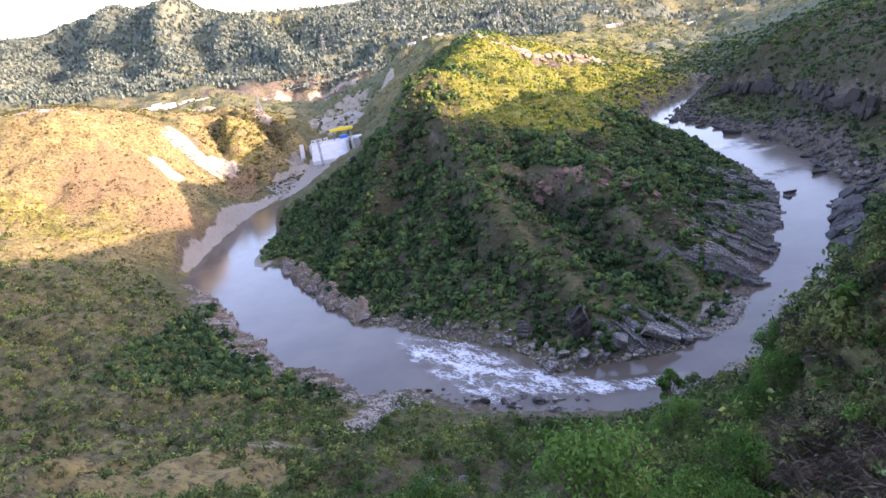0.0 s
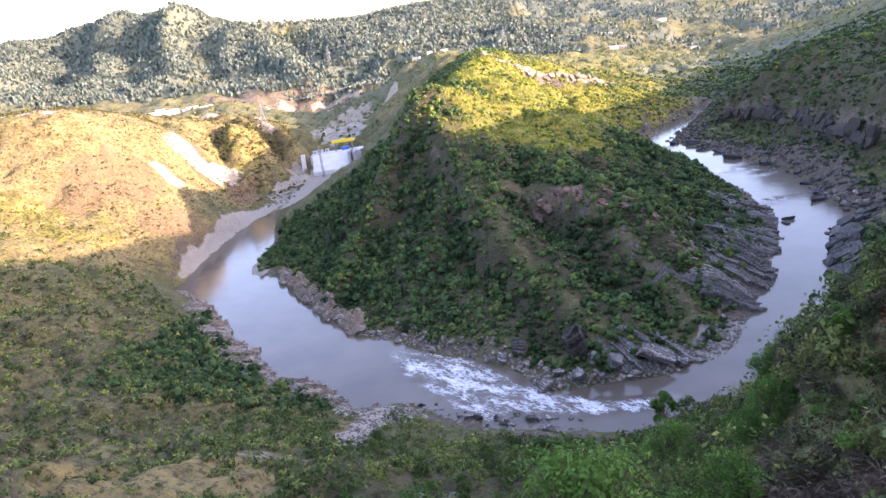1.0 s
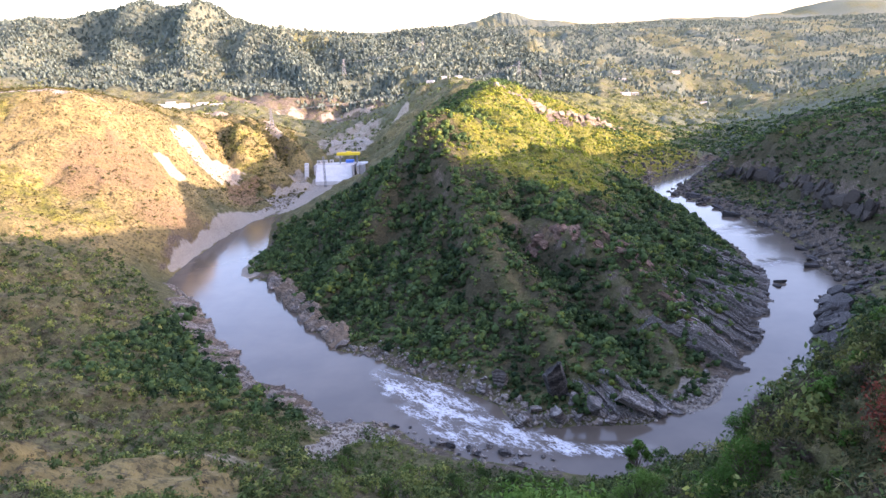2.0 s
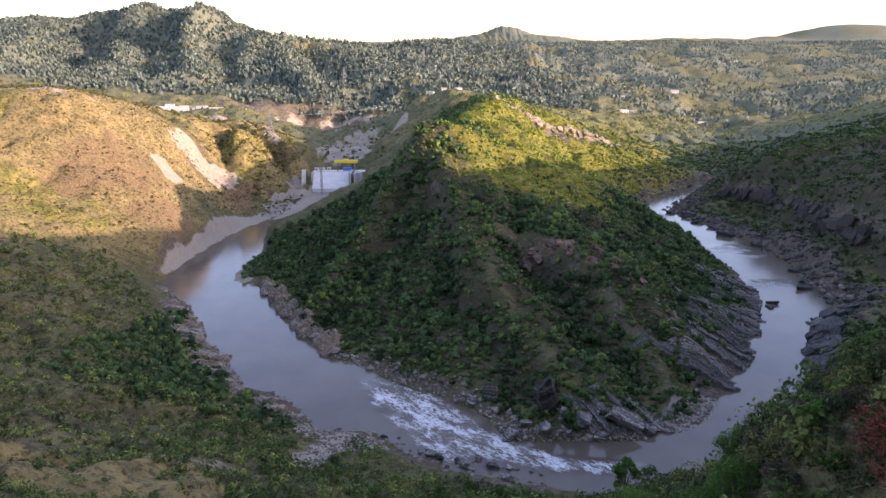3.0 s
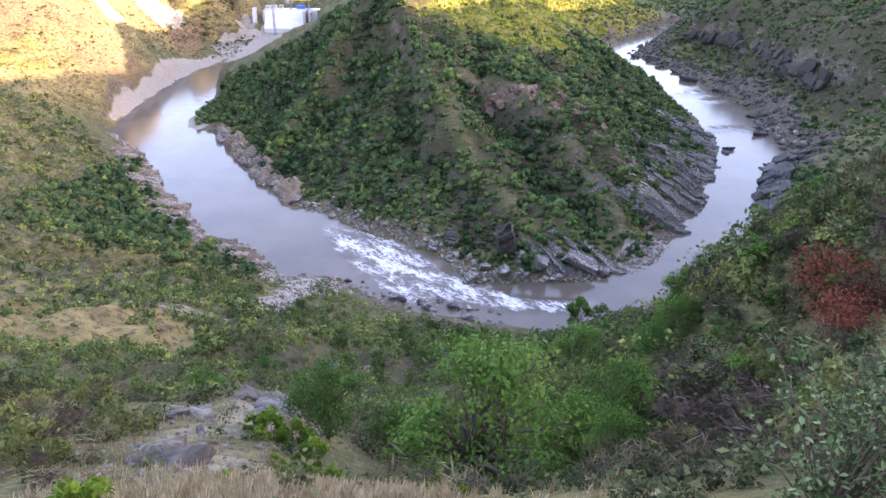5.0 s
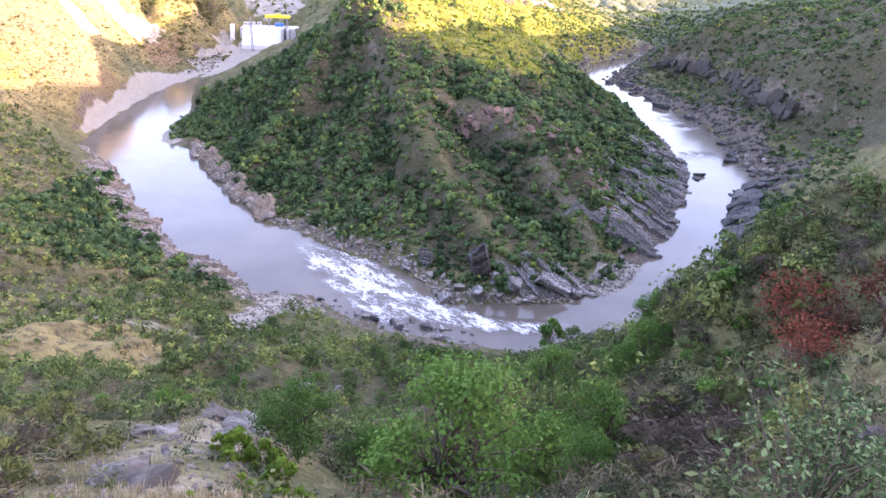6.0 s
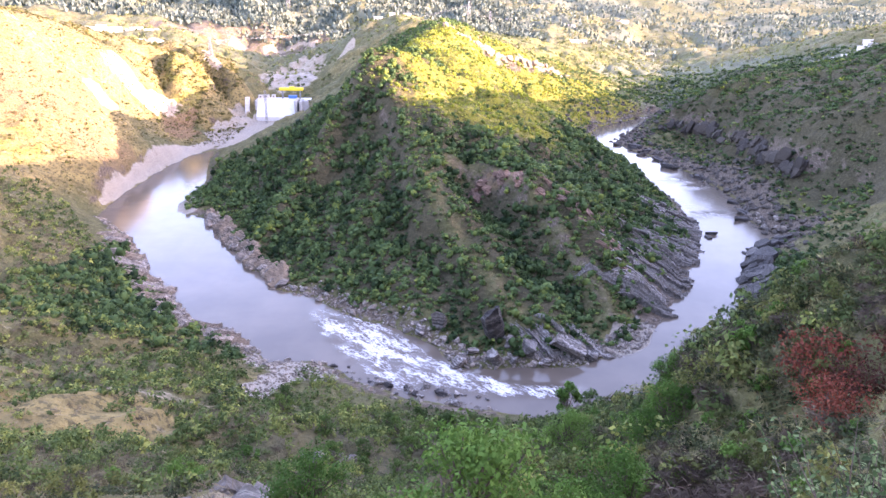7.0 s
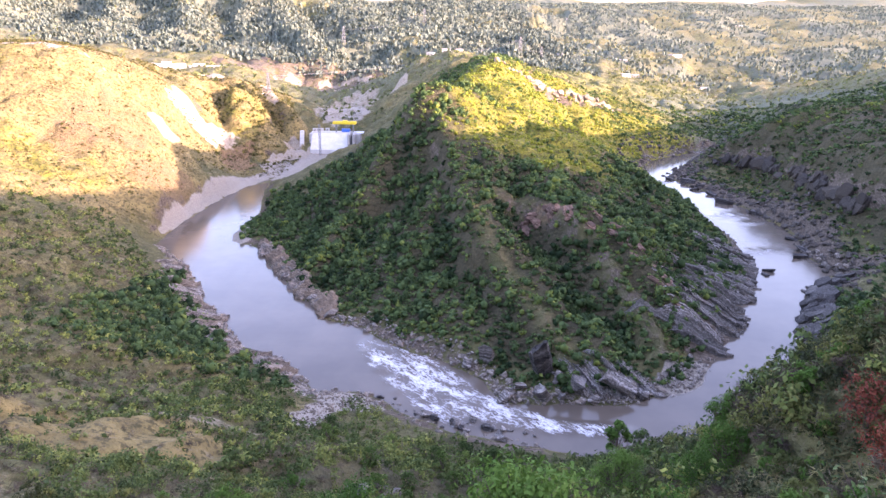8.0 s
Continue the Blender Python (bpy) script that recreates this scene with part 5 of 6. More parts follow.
def big_leaf_bush():
    """A shrub with broad pointed leaves set along arching twigs."""
    r = np.random.default_rng(31)
    base = thing("broad_leaved_bush", "near bush with broad grey-green leaves on arching twigs", "shrub", at=(0, 0, 0))
    limbs, vs, fs, n = [], [], [], 0
    for k in range(46):
        a, reach, top = r.uniform(0, 6.283), r.uniform(0.4, 1.7), r.uniform(0.8, 2.5)
        end = np.array([math.cos(a) * reach, math.sin(a) * reach, top])
        mid = end * (0.45, 0.45, 0.62) + r.normal(0, 0.08, 3)
        limbs.append(tube([(0, 0, -0.3), mid, end], [0.022, 0.012, 0.004], 5))
        for j in range(30):
            u = r.uniform(0.12, 1.0) ** 0.6
            p = (1 - u) ** 2 * np.zeros(3) + 2 * u * (1 - u) * mid + u * u * end
            d = r.normal(0, 1, 3) + (0, 0, 0.25)
            d /= np.linalg.norm(d)
            side = np.cross(d, (0, 0, 1)) + r.normal(0, 0.25, 3)
            side /= np.linalg.norm(side)
            up = np.cross(side, d)
            l = r.uniform(0.07, 0.14)
            w = l * 0.30
            p = p + d * 0.05 + r.normal(0, 0.03, 3)
            vs += [p, p + d * l * 0.35 + side * w, p + d * l * 0.75 + side * w * 0.8 - up * 0.02 * l, p + d * l - up * 0.18 * l, p + d * l * 0.75 - side * w * 0.8 - up * 0.02 * l, p + d * l * 0.35 - side * w, p + d * l * 0.5 - up * 0.10 * l]
            fs += [(n, n + 1, n + 6), (n + 1, n + 2, n + 6), (n + 2, n + 3, n + 6), (n + 3, n + 4, n + 6), (n + 4, n + 5, n + 6), (n + 5, n, n + 6)]
            n += 7
    part("branching_stem", joined("branching_stem", limbs), TWIGS, base)
    part("foliage", sheet("foliage", np.array(vs), np.array(fs), False), SILVER, base)
    return base


leafy = big_leaf_bush()
settle(leafy, 6.5, 7.3, 1.05)
repeat(leafy, 7.9, 8.3, 1.0, 140)

# ------------------------------------------------------------ boulders and rock beds
def hull_rock(r, points=15, flat=0.75):
    bm = bmesh.new()
    for k in range(points):
        v = Vector((r.gauss(0, 1), r.gauss(0, 1), r.gauss(0, 1))).normalized() * r.uniform(0.8, 1.1)
        bm.verts.new((v.x, v.y * 0.85, v.z * flat))
    bmesh.ops.convex_hull(bm, input=bm.verts)
    bmesh.ops.delete(bm, geom=[v for v in bm.verts if not v.link_faces], context="VERTS")
    m = bpy.data.meshes.new("boulder")
    bm.to_mesh(m)
    bm.free()
    m.materials.append(BEDROCK)
    return m


def block_rock(r, seed, stone):
    """An angular broken block, two metres across: flat faces with chipped edges and worn beds."""
    bm = bmesh.new()
    for k in range(11):
        v = Vector((r.uniform(-1, 1), r.uniform(-0.8, 0.8), r.uniform(-0.65, 0.65)))
        k_ = max(abs(v.x), abs(v.y) / 0.8, abs(v.z) / 0.65)
        bm.verts.new(v * (r.uniform(0.85, 1.1) / k_))
    bmesh.ops.convex_hull(bm, input=bm.verts)
    bmesh.ops.delete(bm, geom=[v for v in bm.verts if not v.link_faces], context="VERTS")
    bmesh.ops.subdivide_edges(bm, edges=bm.edges[:], cuts=5, use_grid_fill=True)
    dx = seed * 5.1
    for v in bm.verts:
        p = v.co.copy()
        bed = math.floor(p.z * 6.0 + 0.6 * noise.noise((p.x * 1.2 + dx, p.y * 1.2, 0)))
        p.x *= 1 + 0.07 * noise.noise((bed * 3.7 + dx, 0, p.y))
        p.y *= 1 + 0.07 * noise.noise((bed * 2.3, dx, p.x))
        v.co = p + 0.07 * noise.noise_vector(p * 3.1 + Vector((dx, 0, 0)))
    bmesh.ops.triangulate(bm, faces=bm.faces)
    m = bpy.data.meshes.new("boulder")
    bm.to_mesh(m)
    bm.free()
    mark(m, "bed", [v.co.z * 3.5 + dx for v in m.vertices])
    m.materials.append(stone)
    return m


rock_rng = random.Random(5)
rock_meshes = [hull_rock(rock_rng, 16 + k % 5, 0.6 + 0.05 * (k % 6)) for k in range(12)]
rock_arrays = []
for m in rock_meshes:
    co = np.zeros(len(m.vertices) * 3)
    m.vertices.foreach_get("co", co)
    rock_arrays.append((co.reshape(-1, 3), np.array([p.vertices[:] for p in m.polygons if len(p.vertices) == 3])))


g = np.random.default_rng(21)


def bank_spots(line, count, lo, hi, wet=0.12):
    """Plan points along a bank, at lo to hi metres from the water."""
    line = np.array(line, float)
    lens = np.hypot(*np.diff(line, axis=0).T)
    n = count * 14
    k = g.choice(len(lens), n, p=lens / lens.sum())
    q = line[k] + (line[k + 1] - line[k]) * g.random((n, 1)) + g.normal(0, hi, (n, 2))
    d = shore(q[:, 0], q[:, 1])
    ok = ((d > lo) & (d < hi)) | ((d > -1.2) & (d <= lo) & (g.random(n) < wet))
    q = np.column_stack([q, d])[ok]
    return [tuple(p) for p in q[:count]]


def boulder(x, y, size, r, label="angular grey boulder at the water's edge"):
    ob = tagged(new("boulder", r.choice(rock_meshes)), label, "rock", "river boulders")
    s = size * 0.5
    ob.matrix_basis = pose(x, y, max(float(height(x, y)), -0.6) + s * 0.25, r.uniform(-25, 25), r.uniform(-25, 25), r.uniform(0, 360)) @ Matrix.Diagonal((s * r.uniform(0.8, 1.4), s * r.uniform(0.7, 1.1), s * r.uniform(0.7, 1.15), 1))
    return ob


TOE = INNER[11:26]
for bx, by, d in bank_spots(TOE, 120, 0.3, 9):
    boulder(bx, by, 0.9 + 2.6 * rock_rng.random() ** 2, rock_rng)
for bx, by, d in bank_spots([(-48, 214), (-27, 204), (-15, 196), (6, 180), (34, 171)], 70, -2.5, 5, 0.8):
    boulder(bx, by, 0.8 + 2.2 * rock_rng.random() ** 2, rock_rng, "wet grey boulder beside the rapids")
for bx, by, d in bank_spots(OUTER[7:12], 30, 0.3, 9):
    boulder(bx, by, 1.2 + 3.2 * rock_rng.random() ** 2, rock_rng, "grey boulder on the shaded bank")


def rubble(name, spots, lo, hi, r, label, stone=BEDROCK):
    """Stones past counting in one mesh."""
    pieces = []
    for bx, by, d in spots:
        v, f = r.choice(rock_arrays)
        s = 0.5 * (lo + (hi - lo) * r.random() ** 2)
        rot = np.array(Euler((r.uniform(-0.5, 0.5), r.uniform(-0.5, 0.5), r.uniform(0, 6.28))).to_matrix())
        q = (v * s * np.array([r.uniform(0.8, 1.5), r.uniform(0.7, 1.1), r.uniform(0.7, 1.1)])) @ rot.T
        pieces.append((q + (bx, by, max(float(height(bx, by)), -0.5) + 0.2 * s), f))
    m = joined(name, pieces, False)
    m.materials.append(stone)
    return tagged(new(name, m), label, "rocks", kind="stuff")


rubble("spur_rubble", bank_spots(TOE, 1100, 0.2, 8), 0.5, 2.2, rock_rng, "broken grey stones along the foot of the spur")
beach = scatter(2600, -56, -14, 164, 206, lambda a, b: np.clip(spot(a, b, -33, 196, 18, 7, -25) + spot(a, b, -37, 180, 5, 18, -20), 0, 1))
rubble("beach_cobbles", [(a, b, 0) for a, b in zip(*beach)], 0.2, 1.3, rock_rng, "pale cobbles on the river beach", TAN_BANK)
rubble("left_bank_rubble", bank_spots(OUTER[25:35], 550, 0.2, 6), 0.6, 2.8, rock_rng, "grey stones along the river bank")
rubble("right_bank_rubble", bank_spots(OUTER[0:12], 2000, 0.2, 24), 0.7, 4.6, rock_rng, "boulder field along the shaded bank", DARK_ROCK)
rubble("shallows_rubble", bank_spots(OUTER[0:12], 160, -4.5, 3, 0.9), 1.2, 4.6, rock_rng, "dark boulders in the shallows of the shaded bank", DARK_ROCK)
rubble("spur_side_rubble", bank_spots(INNER[33:44], 500, 0.2, 6), 0.7, 3.4, rock_rng, "grey stones along the river side of the spur")
rubble("spur_back_rubble", bank_spots(INNER[4:12], 350, 0.2, 4), 0.6, 2.4, rock_rng, "grey stones below the wooded spur")


def slab_mesh(r, length, wide, thick, layers=3, stone=None):
    """A bed of layered rock along +x: angular plates of uneven length lying on one another, +z the upper face."""
    bm = bmesh.new()
    for k in range(layers):
        x0, x1 = (0.0, 1.0) if k == 0 else sorted((r.uniform(0.0, 0.45), r.uniform(0.6, 1.0)))
        w, off = wide * r.uniform(0.45, 1.0), wide * r.uniform(-0.28, 0.28)
        z0, z1 = thick * k / layers - 0.15 * thick, thick * (k + 1) / layers
        fresh = []
        for j in range(26):
            u = r.random()
            edge = 1 - 0.5 * abs(2 * u - 1) ** 3
            fresh.append(bm.verts.new((length * (x0 + (x1 - x0) * u), off + w * 0.5 * edge * r.choice((-1, 1)) * r.uniform(0.7, 1.0), r.choice((z0, z1)) + r.uniform(-0.12, 0.12) * thick)))
        bmesh.ops.convex_hull(bm, input=fresh)
        bmesh.ops.delete(bm, geom=[v for v in fresh if v.is_valid and not v.link_faces], context="VERTS")
    m = bpy.data.meshes.new("rock_slab")
    bm.to_mesh(m)
    bm.free()
    mark(m, "bed", [v.co.z * 1.6 + r.uniform(-0.1, 0.1) for v in m.vertices])
    m.materials.append(stone or BEDROCK)
    return m


def outcrop(label, rows, r, group="rock outcrops", layers=3, stone=None):
    """rows: foot (x, y, z), top (x, y, z), width, thickness, roll in degrees."""
    base = tagged(new("rock_outcrop"), label, "rock", group)
    base.location = rows[0][0]
    bpy.context.view_layer.update()
    for foot, top, wide, thick, roll in rows:
        a, b = Vector(top), Vector(foot)
        m = slab_mesh(r, (b - a).length, wide, thick, layers, stone)
        ob = part("rock_slab", m, None, base)
        turn = (b - a).to_track_quat("X", "Z").to_matrix().to_4x4()
        ob.matrix_basis = Matrix.Translation(-Vector(rows[0][0])) @ Matrix.Translation(a) @ turn @ pose(0, 0, 0, roll)
    return base


def rock_beds(label, line, way, reach, width, lift, over, seed, group="rock outcrops", stone=BEDDED):
    """Tilted beds of rock that run down along way to a bank line, each bed a part: a worn, cracked upper face of thin plates,
    a steep broken edge on its open side, and a ragged snout at the water."""
    r = random.Random(seed)
    line = np.array(line, float)
    run = np.concatenate([[0.0], np.cumsum(np.hypot(*np.diff(line, axis=0).T))])
    e1 = np.array(way, float) / math.hypot(*way)
    e2 = np.array([-e1[1], e1[0]])
    base = tagged(new("rock_outcrop"), label, "rock", group)
    base.location = (*line[0], 0)
    s = 0.0
    while s < run[-1] - 1.0:
        wide = r.uniform(*width) * r.choice((0.6, 1.0, 1.5))
        far, out, up = r.uniform(*reach), r.uniform(*over), r.uniform(*lift)
        nv, nu = 11, max(14, int(far / 0.7))
        dx, dy, bend = r.uniform(0, 90), r.uniform(0, 90), r.uniform(-0.12, 0.12)
        q = np.clip((np.arange(nv + 3) - 1) / nv, 0, 1.1)[:, None]
        u = np.minimum(np.arange(nu + 2) / nu, 1.0)[None, :]
        a_ = np.minimum(s + q * wide, run[-1])
        fx, fy = np.interp(a_, run, line[:, 0]), np.interp(a_, run, line[:, 1])
        snout = out + 2.6 * perlin(dx + q * 3.0, dy + 0 * q) + 0.9 * np.floor(2.5 * perlin(dx + q * 6.0, dy + 3 + 0 * q))
        push = -far * (1 - u) + snout * u ** 2
        side = bend * far * (1 - u) ** 2
        side = np.where(np.arange(nv + 3)[:, None] == 0, side - 0.4, side)
        X, Y = fx + e1[0] * push + e2[0] * side, fy + e1[1] * push + e2[1] * side
        plates = q * 4.0 + 0.5 * perlin(dx + u * 2.2, dy + 0 * u) + 0.25 * perlin(dx + u * 7, dy + q * 2)
        ledge = 0.34 * up * (plates % 1.0)
        crack = np.clip(1 - np.abs(perlin(dx + X * 0.33, dy + Y * 0.33)) / 0.06, 0, 1)
        top = up * (1 - 0.85 * q) * np.minimum(1.0, 3.0 * u + 0.12) * (1 - 0.35 * u ** 4) - 0.25 - ledge - 0.35 * crack
        top = top + 0.5 * up * perlin(dx + X * 0.13, dy + Y * 0.13) + 0.22 * up * perlin(dx + X * 0.5, dy + Y * 0.5) + 0.1 * up * perlin(dx + X * 1.3, dy + Y * 1.3)
        G = np.maximum(height(X, Y), 0.0)
        Z = G + top
        Z[0], Z[-1], Z[:, -1] = G[0] - 2.5, G[-1] - 2.5, G[:, -1] - 2.5
        v = np.dstack([X - line[0, 0], Y - line[0, 1], Z]).reshape(-1, 3)
        w = nu + 2
        c_ = (np.arange(nv + 2)[:, None] * w + np.arange(w - 1)[None, :]).ravel()
        m = sheet("rock_bed", v, np.stack([c_, c_ + 1, c_ + w + 1, c_ + w], 1), False)
        mark(m, "bed", (q * wide * 1.3 + 0 * u + dx - 1.2 * (np.arange(nv + 3)[:, None] == 0)).ravel())
        m.materials.append(stone)
        part("rock_bed", m, None, base)
        s += wide * r.uniform(0.75, 1.0)
    return base


sr = random.Random(8)
rock_beds("long tilted grey rock beds running down into the river", [(103, 231), (112, 246), (121, 256), (129, 279), (136, 283), (148, 305), (156, 328), (160, 350)], (0.95, -0.30), (16, 40), (3.2, 8.5), (1.8, 3.8), (-1, 4), 3)
rock_beds("tilted layered grey rock at the nose of the spur", [(46, 200), (58, 199), (64, 199), (74, 205)], (0.70, -0.71), (12, 26), (3.0, 7.0), (1.2, 3.0), (-1, 2), 4)
rows = []
for k in range(15):
    u = k / 14
    cx, cy = float(np.interp(u, [0, 0.25, 0.5, 0.75, 1], [180, 164, 150, 137, 126])), float(np.interp(u, [0, 0.25, 0.5, 0.75, 1], [305, 286, 262, 237, 220]))
    h, deep = sr.uniform(5, 10), sr.uniform(7, 13)
    rows.append(((cx - sr.uniform(0.5, 4), cy + sr.uniform(-1, 2), -0.8), (cx + deep, cy - 0.45 * deep, h), sr.uniform(7, 13), sr.uniform(2.5, 4.5), sr.uniform(-14, 14)))
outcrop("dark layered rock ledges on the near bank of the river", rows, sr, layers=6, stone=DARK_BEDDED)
rows = []
for k in range(16):
    cx, cy = sr.uniform(36, 57), 0
    cy = float(np.interp(cx, [36, 48, 57], [314, 308, 299])) + sr.uniform(-6, 1)
    gz, h = float(height(cx, cy)), sr.uniform(2.0, 4.5)
    rows.append(((cx + 0.6, cy - 2.0, gz - 0.7 * h), (cx - 0.4, cy + 1.2, gz + 0.55 * h), sr.uniform(2.5, 5.5), 2.2, sr.uniform(-18, 18)))
outcrop("broken reddish-brown cliff on the side of the spur", rows, sr, layers=4, stone=RED_ROCK)
rows = []
for k in range(30):
    u = sr.random()
    cx, cy = float(np.interp(u, [0, 0.4, 1], [62, 78, 92])) + sr.uniform(-6, 5), float(np.interp(u, [0, 0.4, 1], [297, 280, 250])) + sr.uniform(-5, 5)
    gz, h = float(height(cx, cy)), sr.uniform(1.2, 3.0)
    rows.append(((cx + 2.6 * h, cy - 1.6 * h, float(height(cx + 2.6 * h, cy - 1.6 * h)) - 0.5), (cx - 0.8 * h, cy + 0.4 * h, gz + 0.15 * h), sr.uniform(1.8, 4.2), 1.3, sr.uniform(-25, 25)))
outcrop("weathered brown ledges down the side of the spur", rows, sr, layers=3, stone=RED_ROCK)
for bx, by, d in bank_spots(INNER[4:12], 34, -0.5, 5):
    boulder(bx, by, 2.0 + 5.0 * rock_rng.random() ** 1.5, rock_rng, "tan and grey rock of the bank below the wooded spur")
rock_beds("weathered grey rock bank below the shaded slope", [(-46, 212), (-59, 226), (-71, 231), (-81, 246), (-88, 259), (-101, 276), (-111, 295), (-122, 316)], (0.8, 0.45), (8, 19), (4, 9), (1.4, 3.4), (-1, 2), 6, stone=BEDROCK)
rock_beds("tan and grey rock bank below the wooded spur", [(-97, 346), (-90, 336), (-75, 305), (-67, 295), (-62, 280), (-54, 276), (-48, 260)], (-0.9, -0.3), (5, 11), (4, 8), (2.5, 6.0), (-1, 2), 7, stone=TAN_BANK)
slope_blocks = [block_rock(rock_rng, 40 + k, BROWN_ROCK) for k in range(5)]
grey_blocks = [block_rock(rock_rng, 20 + k, BEDDED) for k in range(6)]
dark_blocks = [block_rock(rock_rng, 30 + k, DARK_BEDDED) for k in range(5)]


def great_rock(meshes, x, y, size, tilt, label, lift=0.0, name="boulder", group="river boulders"):
    """A rock metres across: size along its three axes, tilt in degrees."""
    ob = tagged(new(name, rock_rng.choice(meshes)), label, "rock", group)
    ob.matrix_basis = pose(x, y, max(float(height(x, y)), -0.3) + 0.3 * size[2] + lift, *tilt) @ Matrix.Diagonal((size[0] / 2.3, size[1] / 1.9, size[2] / 1.3, 1))
    return ob


FIN = "dark upright fin of rock above the boulders"
great_rock(dark_blocks, 34.5, 209, (9.0, 6.5, 17.0), (8, -22, 20), FIN, 0.5, "rock_fin", "rock fins")
great_rock(grey_blocks, 16.0, 219, (7.5, 5.5, 9.0), (6, -12, 40), FIN, 0.0, "rock_fin", "rock fins")
LARGE = "large pale grey layered block at the foot of the spur"
for bx, by, sx, sy, sz, tx, ty, tz in ((33.5, 198.5, 6.4, 5.0, 6.4, 10, -35, 15), (45, 202, 8.0, 6.0, 5.6, 5, 24, -20), (58, 200, 13.0, 8.0, 8.0, 0, 30, -10), (50, 197.5, 4.6, 3.6, 3.6, 0, 15, 40),
                                       (21.5, 198.5, 6.2, 4.4, 4.2, 15, 20, 60), (27, 203, 4.4, 3.6, 3.4, -20, 10, 10), (39, 205, 5.0, 4.0, 4.4, 10, -20, 80), (51, 206, 5.4, 4.0, 4.6, 0, 25, 0), (66, 202, 6.5, 4.6, 4.4, 0, 22, -30), (10, 219, 5.4, 4.2, 4.6, 20, 5, 120), (40, 199, 3.6, 3.0, 2.8, 0, -15, 30)):
    great_rock(grey_blocks, bx, by, (sx, sy, sz), (tx, ty, tz), LARGE)
for k in range(9):
    w = rock_rng.uniform(1.5, 4.2)
    great_rock(slope_blocks, -12 + rock_rng.uniform(-7, 7), 108 + rock_rng.uniform(-9, 9), (w * 1.3, w, w * 0.7), (rock_rng.uniform(-15, 15), rock_rng.uniform(-15, 15), rock_rng.uniform(0, 360)), "weathered brown rock among scrub on the bank", 0, "boulder", "rocks on the near slope")
great_rock(slope_blocks, 12.3, 12.3, (1.5, 1.2, 0.9), (5, 8, 30), "dark rock among bushes at the brow", 0, "boulder", "rocks on the near slope")
for k in range(44):
    u = k / 43
    bx, by = float(np.interp(u, [0, 0.4, 1], [-19, 0, 26])) + rock_rng.uniform(-4, 4), float(np.interp(u, [0, 0.4, 1], [197, 185, 177])) + rock_rng.uniform(-2, 4)
    w = 0.8 + 3.0 * rock_rng.random() ** 2
    great_rock(grey_blocks if rock_rng.random() < 0.6 else dark_blocks, bx, by, (w * 1.2, w, w * 0.8), (rock_rng.uniform(-20, 20), rock_rng.uniform(-20, 20), rock_rng.uniform(0, 360)), "wet grey boulder beside the rapids", -0.1 * w)
for bx, by, w in ((192, 352, 8), (186, 342, 7), (196, 372, 6), (161, 322, 5), (197, 425, 8), (188, 450, 10), (186, 470, 7), (180, 486, 6), (172, 515, 7), (157, 316, 4), (181, 505, 9), (187, 492, 8)):
    great_rock(dark_blocks, bx, by, (w * 1.5, w * 0.8, w * 0.4), (rock_rng.uniform(-8, 8), rock_rng.uniform(-8, 8), rock_rng.uniform(0, 360)), "dark flat boulder in the shallows")
PALE, DARK = "weathered pale brown rock slab among dry grass", "dark weathered rock ledge on the slope"
for fx, fy, w, label in ((-9.8, 21.0, 2.6, PALE), (-8.5, 20.2, 1.8, PALE), (-11.0, 21.8, 1.4, PALE), (-9.0, 22.4, 0.9, PALE), (-8.0, 31.8, 3.2, DARK), (-9.6, 32.8, 2.8, DARK), (-6.4, 32.0, 2.2, DARK), (-7.4, 33.4, 2.6, DARK), (-8.2, 29.6, 1.4, DARK),
                         (-12.2, 30.8, 2.6, DARK), (-13.4, 31.8, 2.0, DARK), (-11.2, 29.8, 1.5, DARK), (-10.4, 28.4, 0.8, PALE), (-15.2, 30.8, 1.6, PALE), (-9.8, 25.6, 0.8, PALE), (-7.4, 15.6, 0.4, PALE), (-19.5, 47.0, 1.8, DARK)):
    ob = boulder(fx, fy, w, rock_rng, label)
    ob.data = rock_rng.choice(slope_blocks)
    ob.scale.z *= 0.7
    ob.location.z -= 0.16 * w
    ob["group"] = "rocks on the near slope"
stones = [(a, b, 0) for a, b in zip(rng.normal(-9.0, 3.2, 620), rng.normal(24, 6, 620)) if b > 16]
rubble("slope_stones", stones, 0.08, 0.45, rock_rng, "loose brown stones on the bare near slope", BROWN_ROCK)

TAN_ROCK = plain("tan_cliff_rock", (0.11, 0.082, 0.055), (0.32, 0.245, 0.165), 3.0, 0.9, depth=0.4)
rows = []
for k in range(22):
    u = k / 21
    cx, cy = float(np.interp(u, [0, 0.4, 1], [40, 84, 160])), float(np.interp(u, [0, 0.4, 1], [552, 594, 648]))
    gz = float(height(cx, cy))
    h = sr.uniform(4, 9) * (1 - 0.35 * u)
    rows.append(((cx + 1.0, cy - 3.0, gz - 0.62 * h), (cx - 0.5, cy + 1.5, gz + 0.45 * h), sr.uniform(4, 8), 3.0, sr.uniform(-15, 15)))
cliff = outcrop("broken tan cliff band along the crest of the spur", rows, sr)
for ob in cliff.children:
    ob.data.materials[0] = TAN_ROCK

rows = []
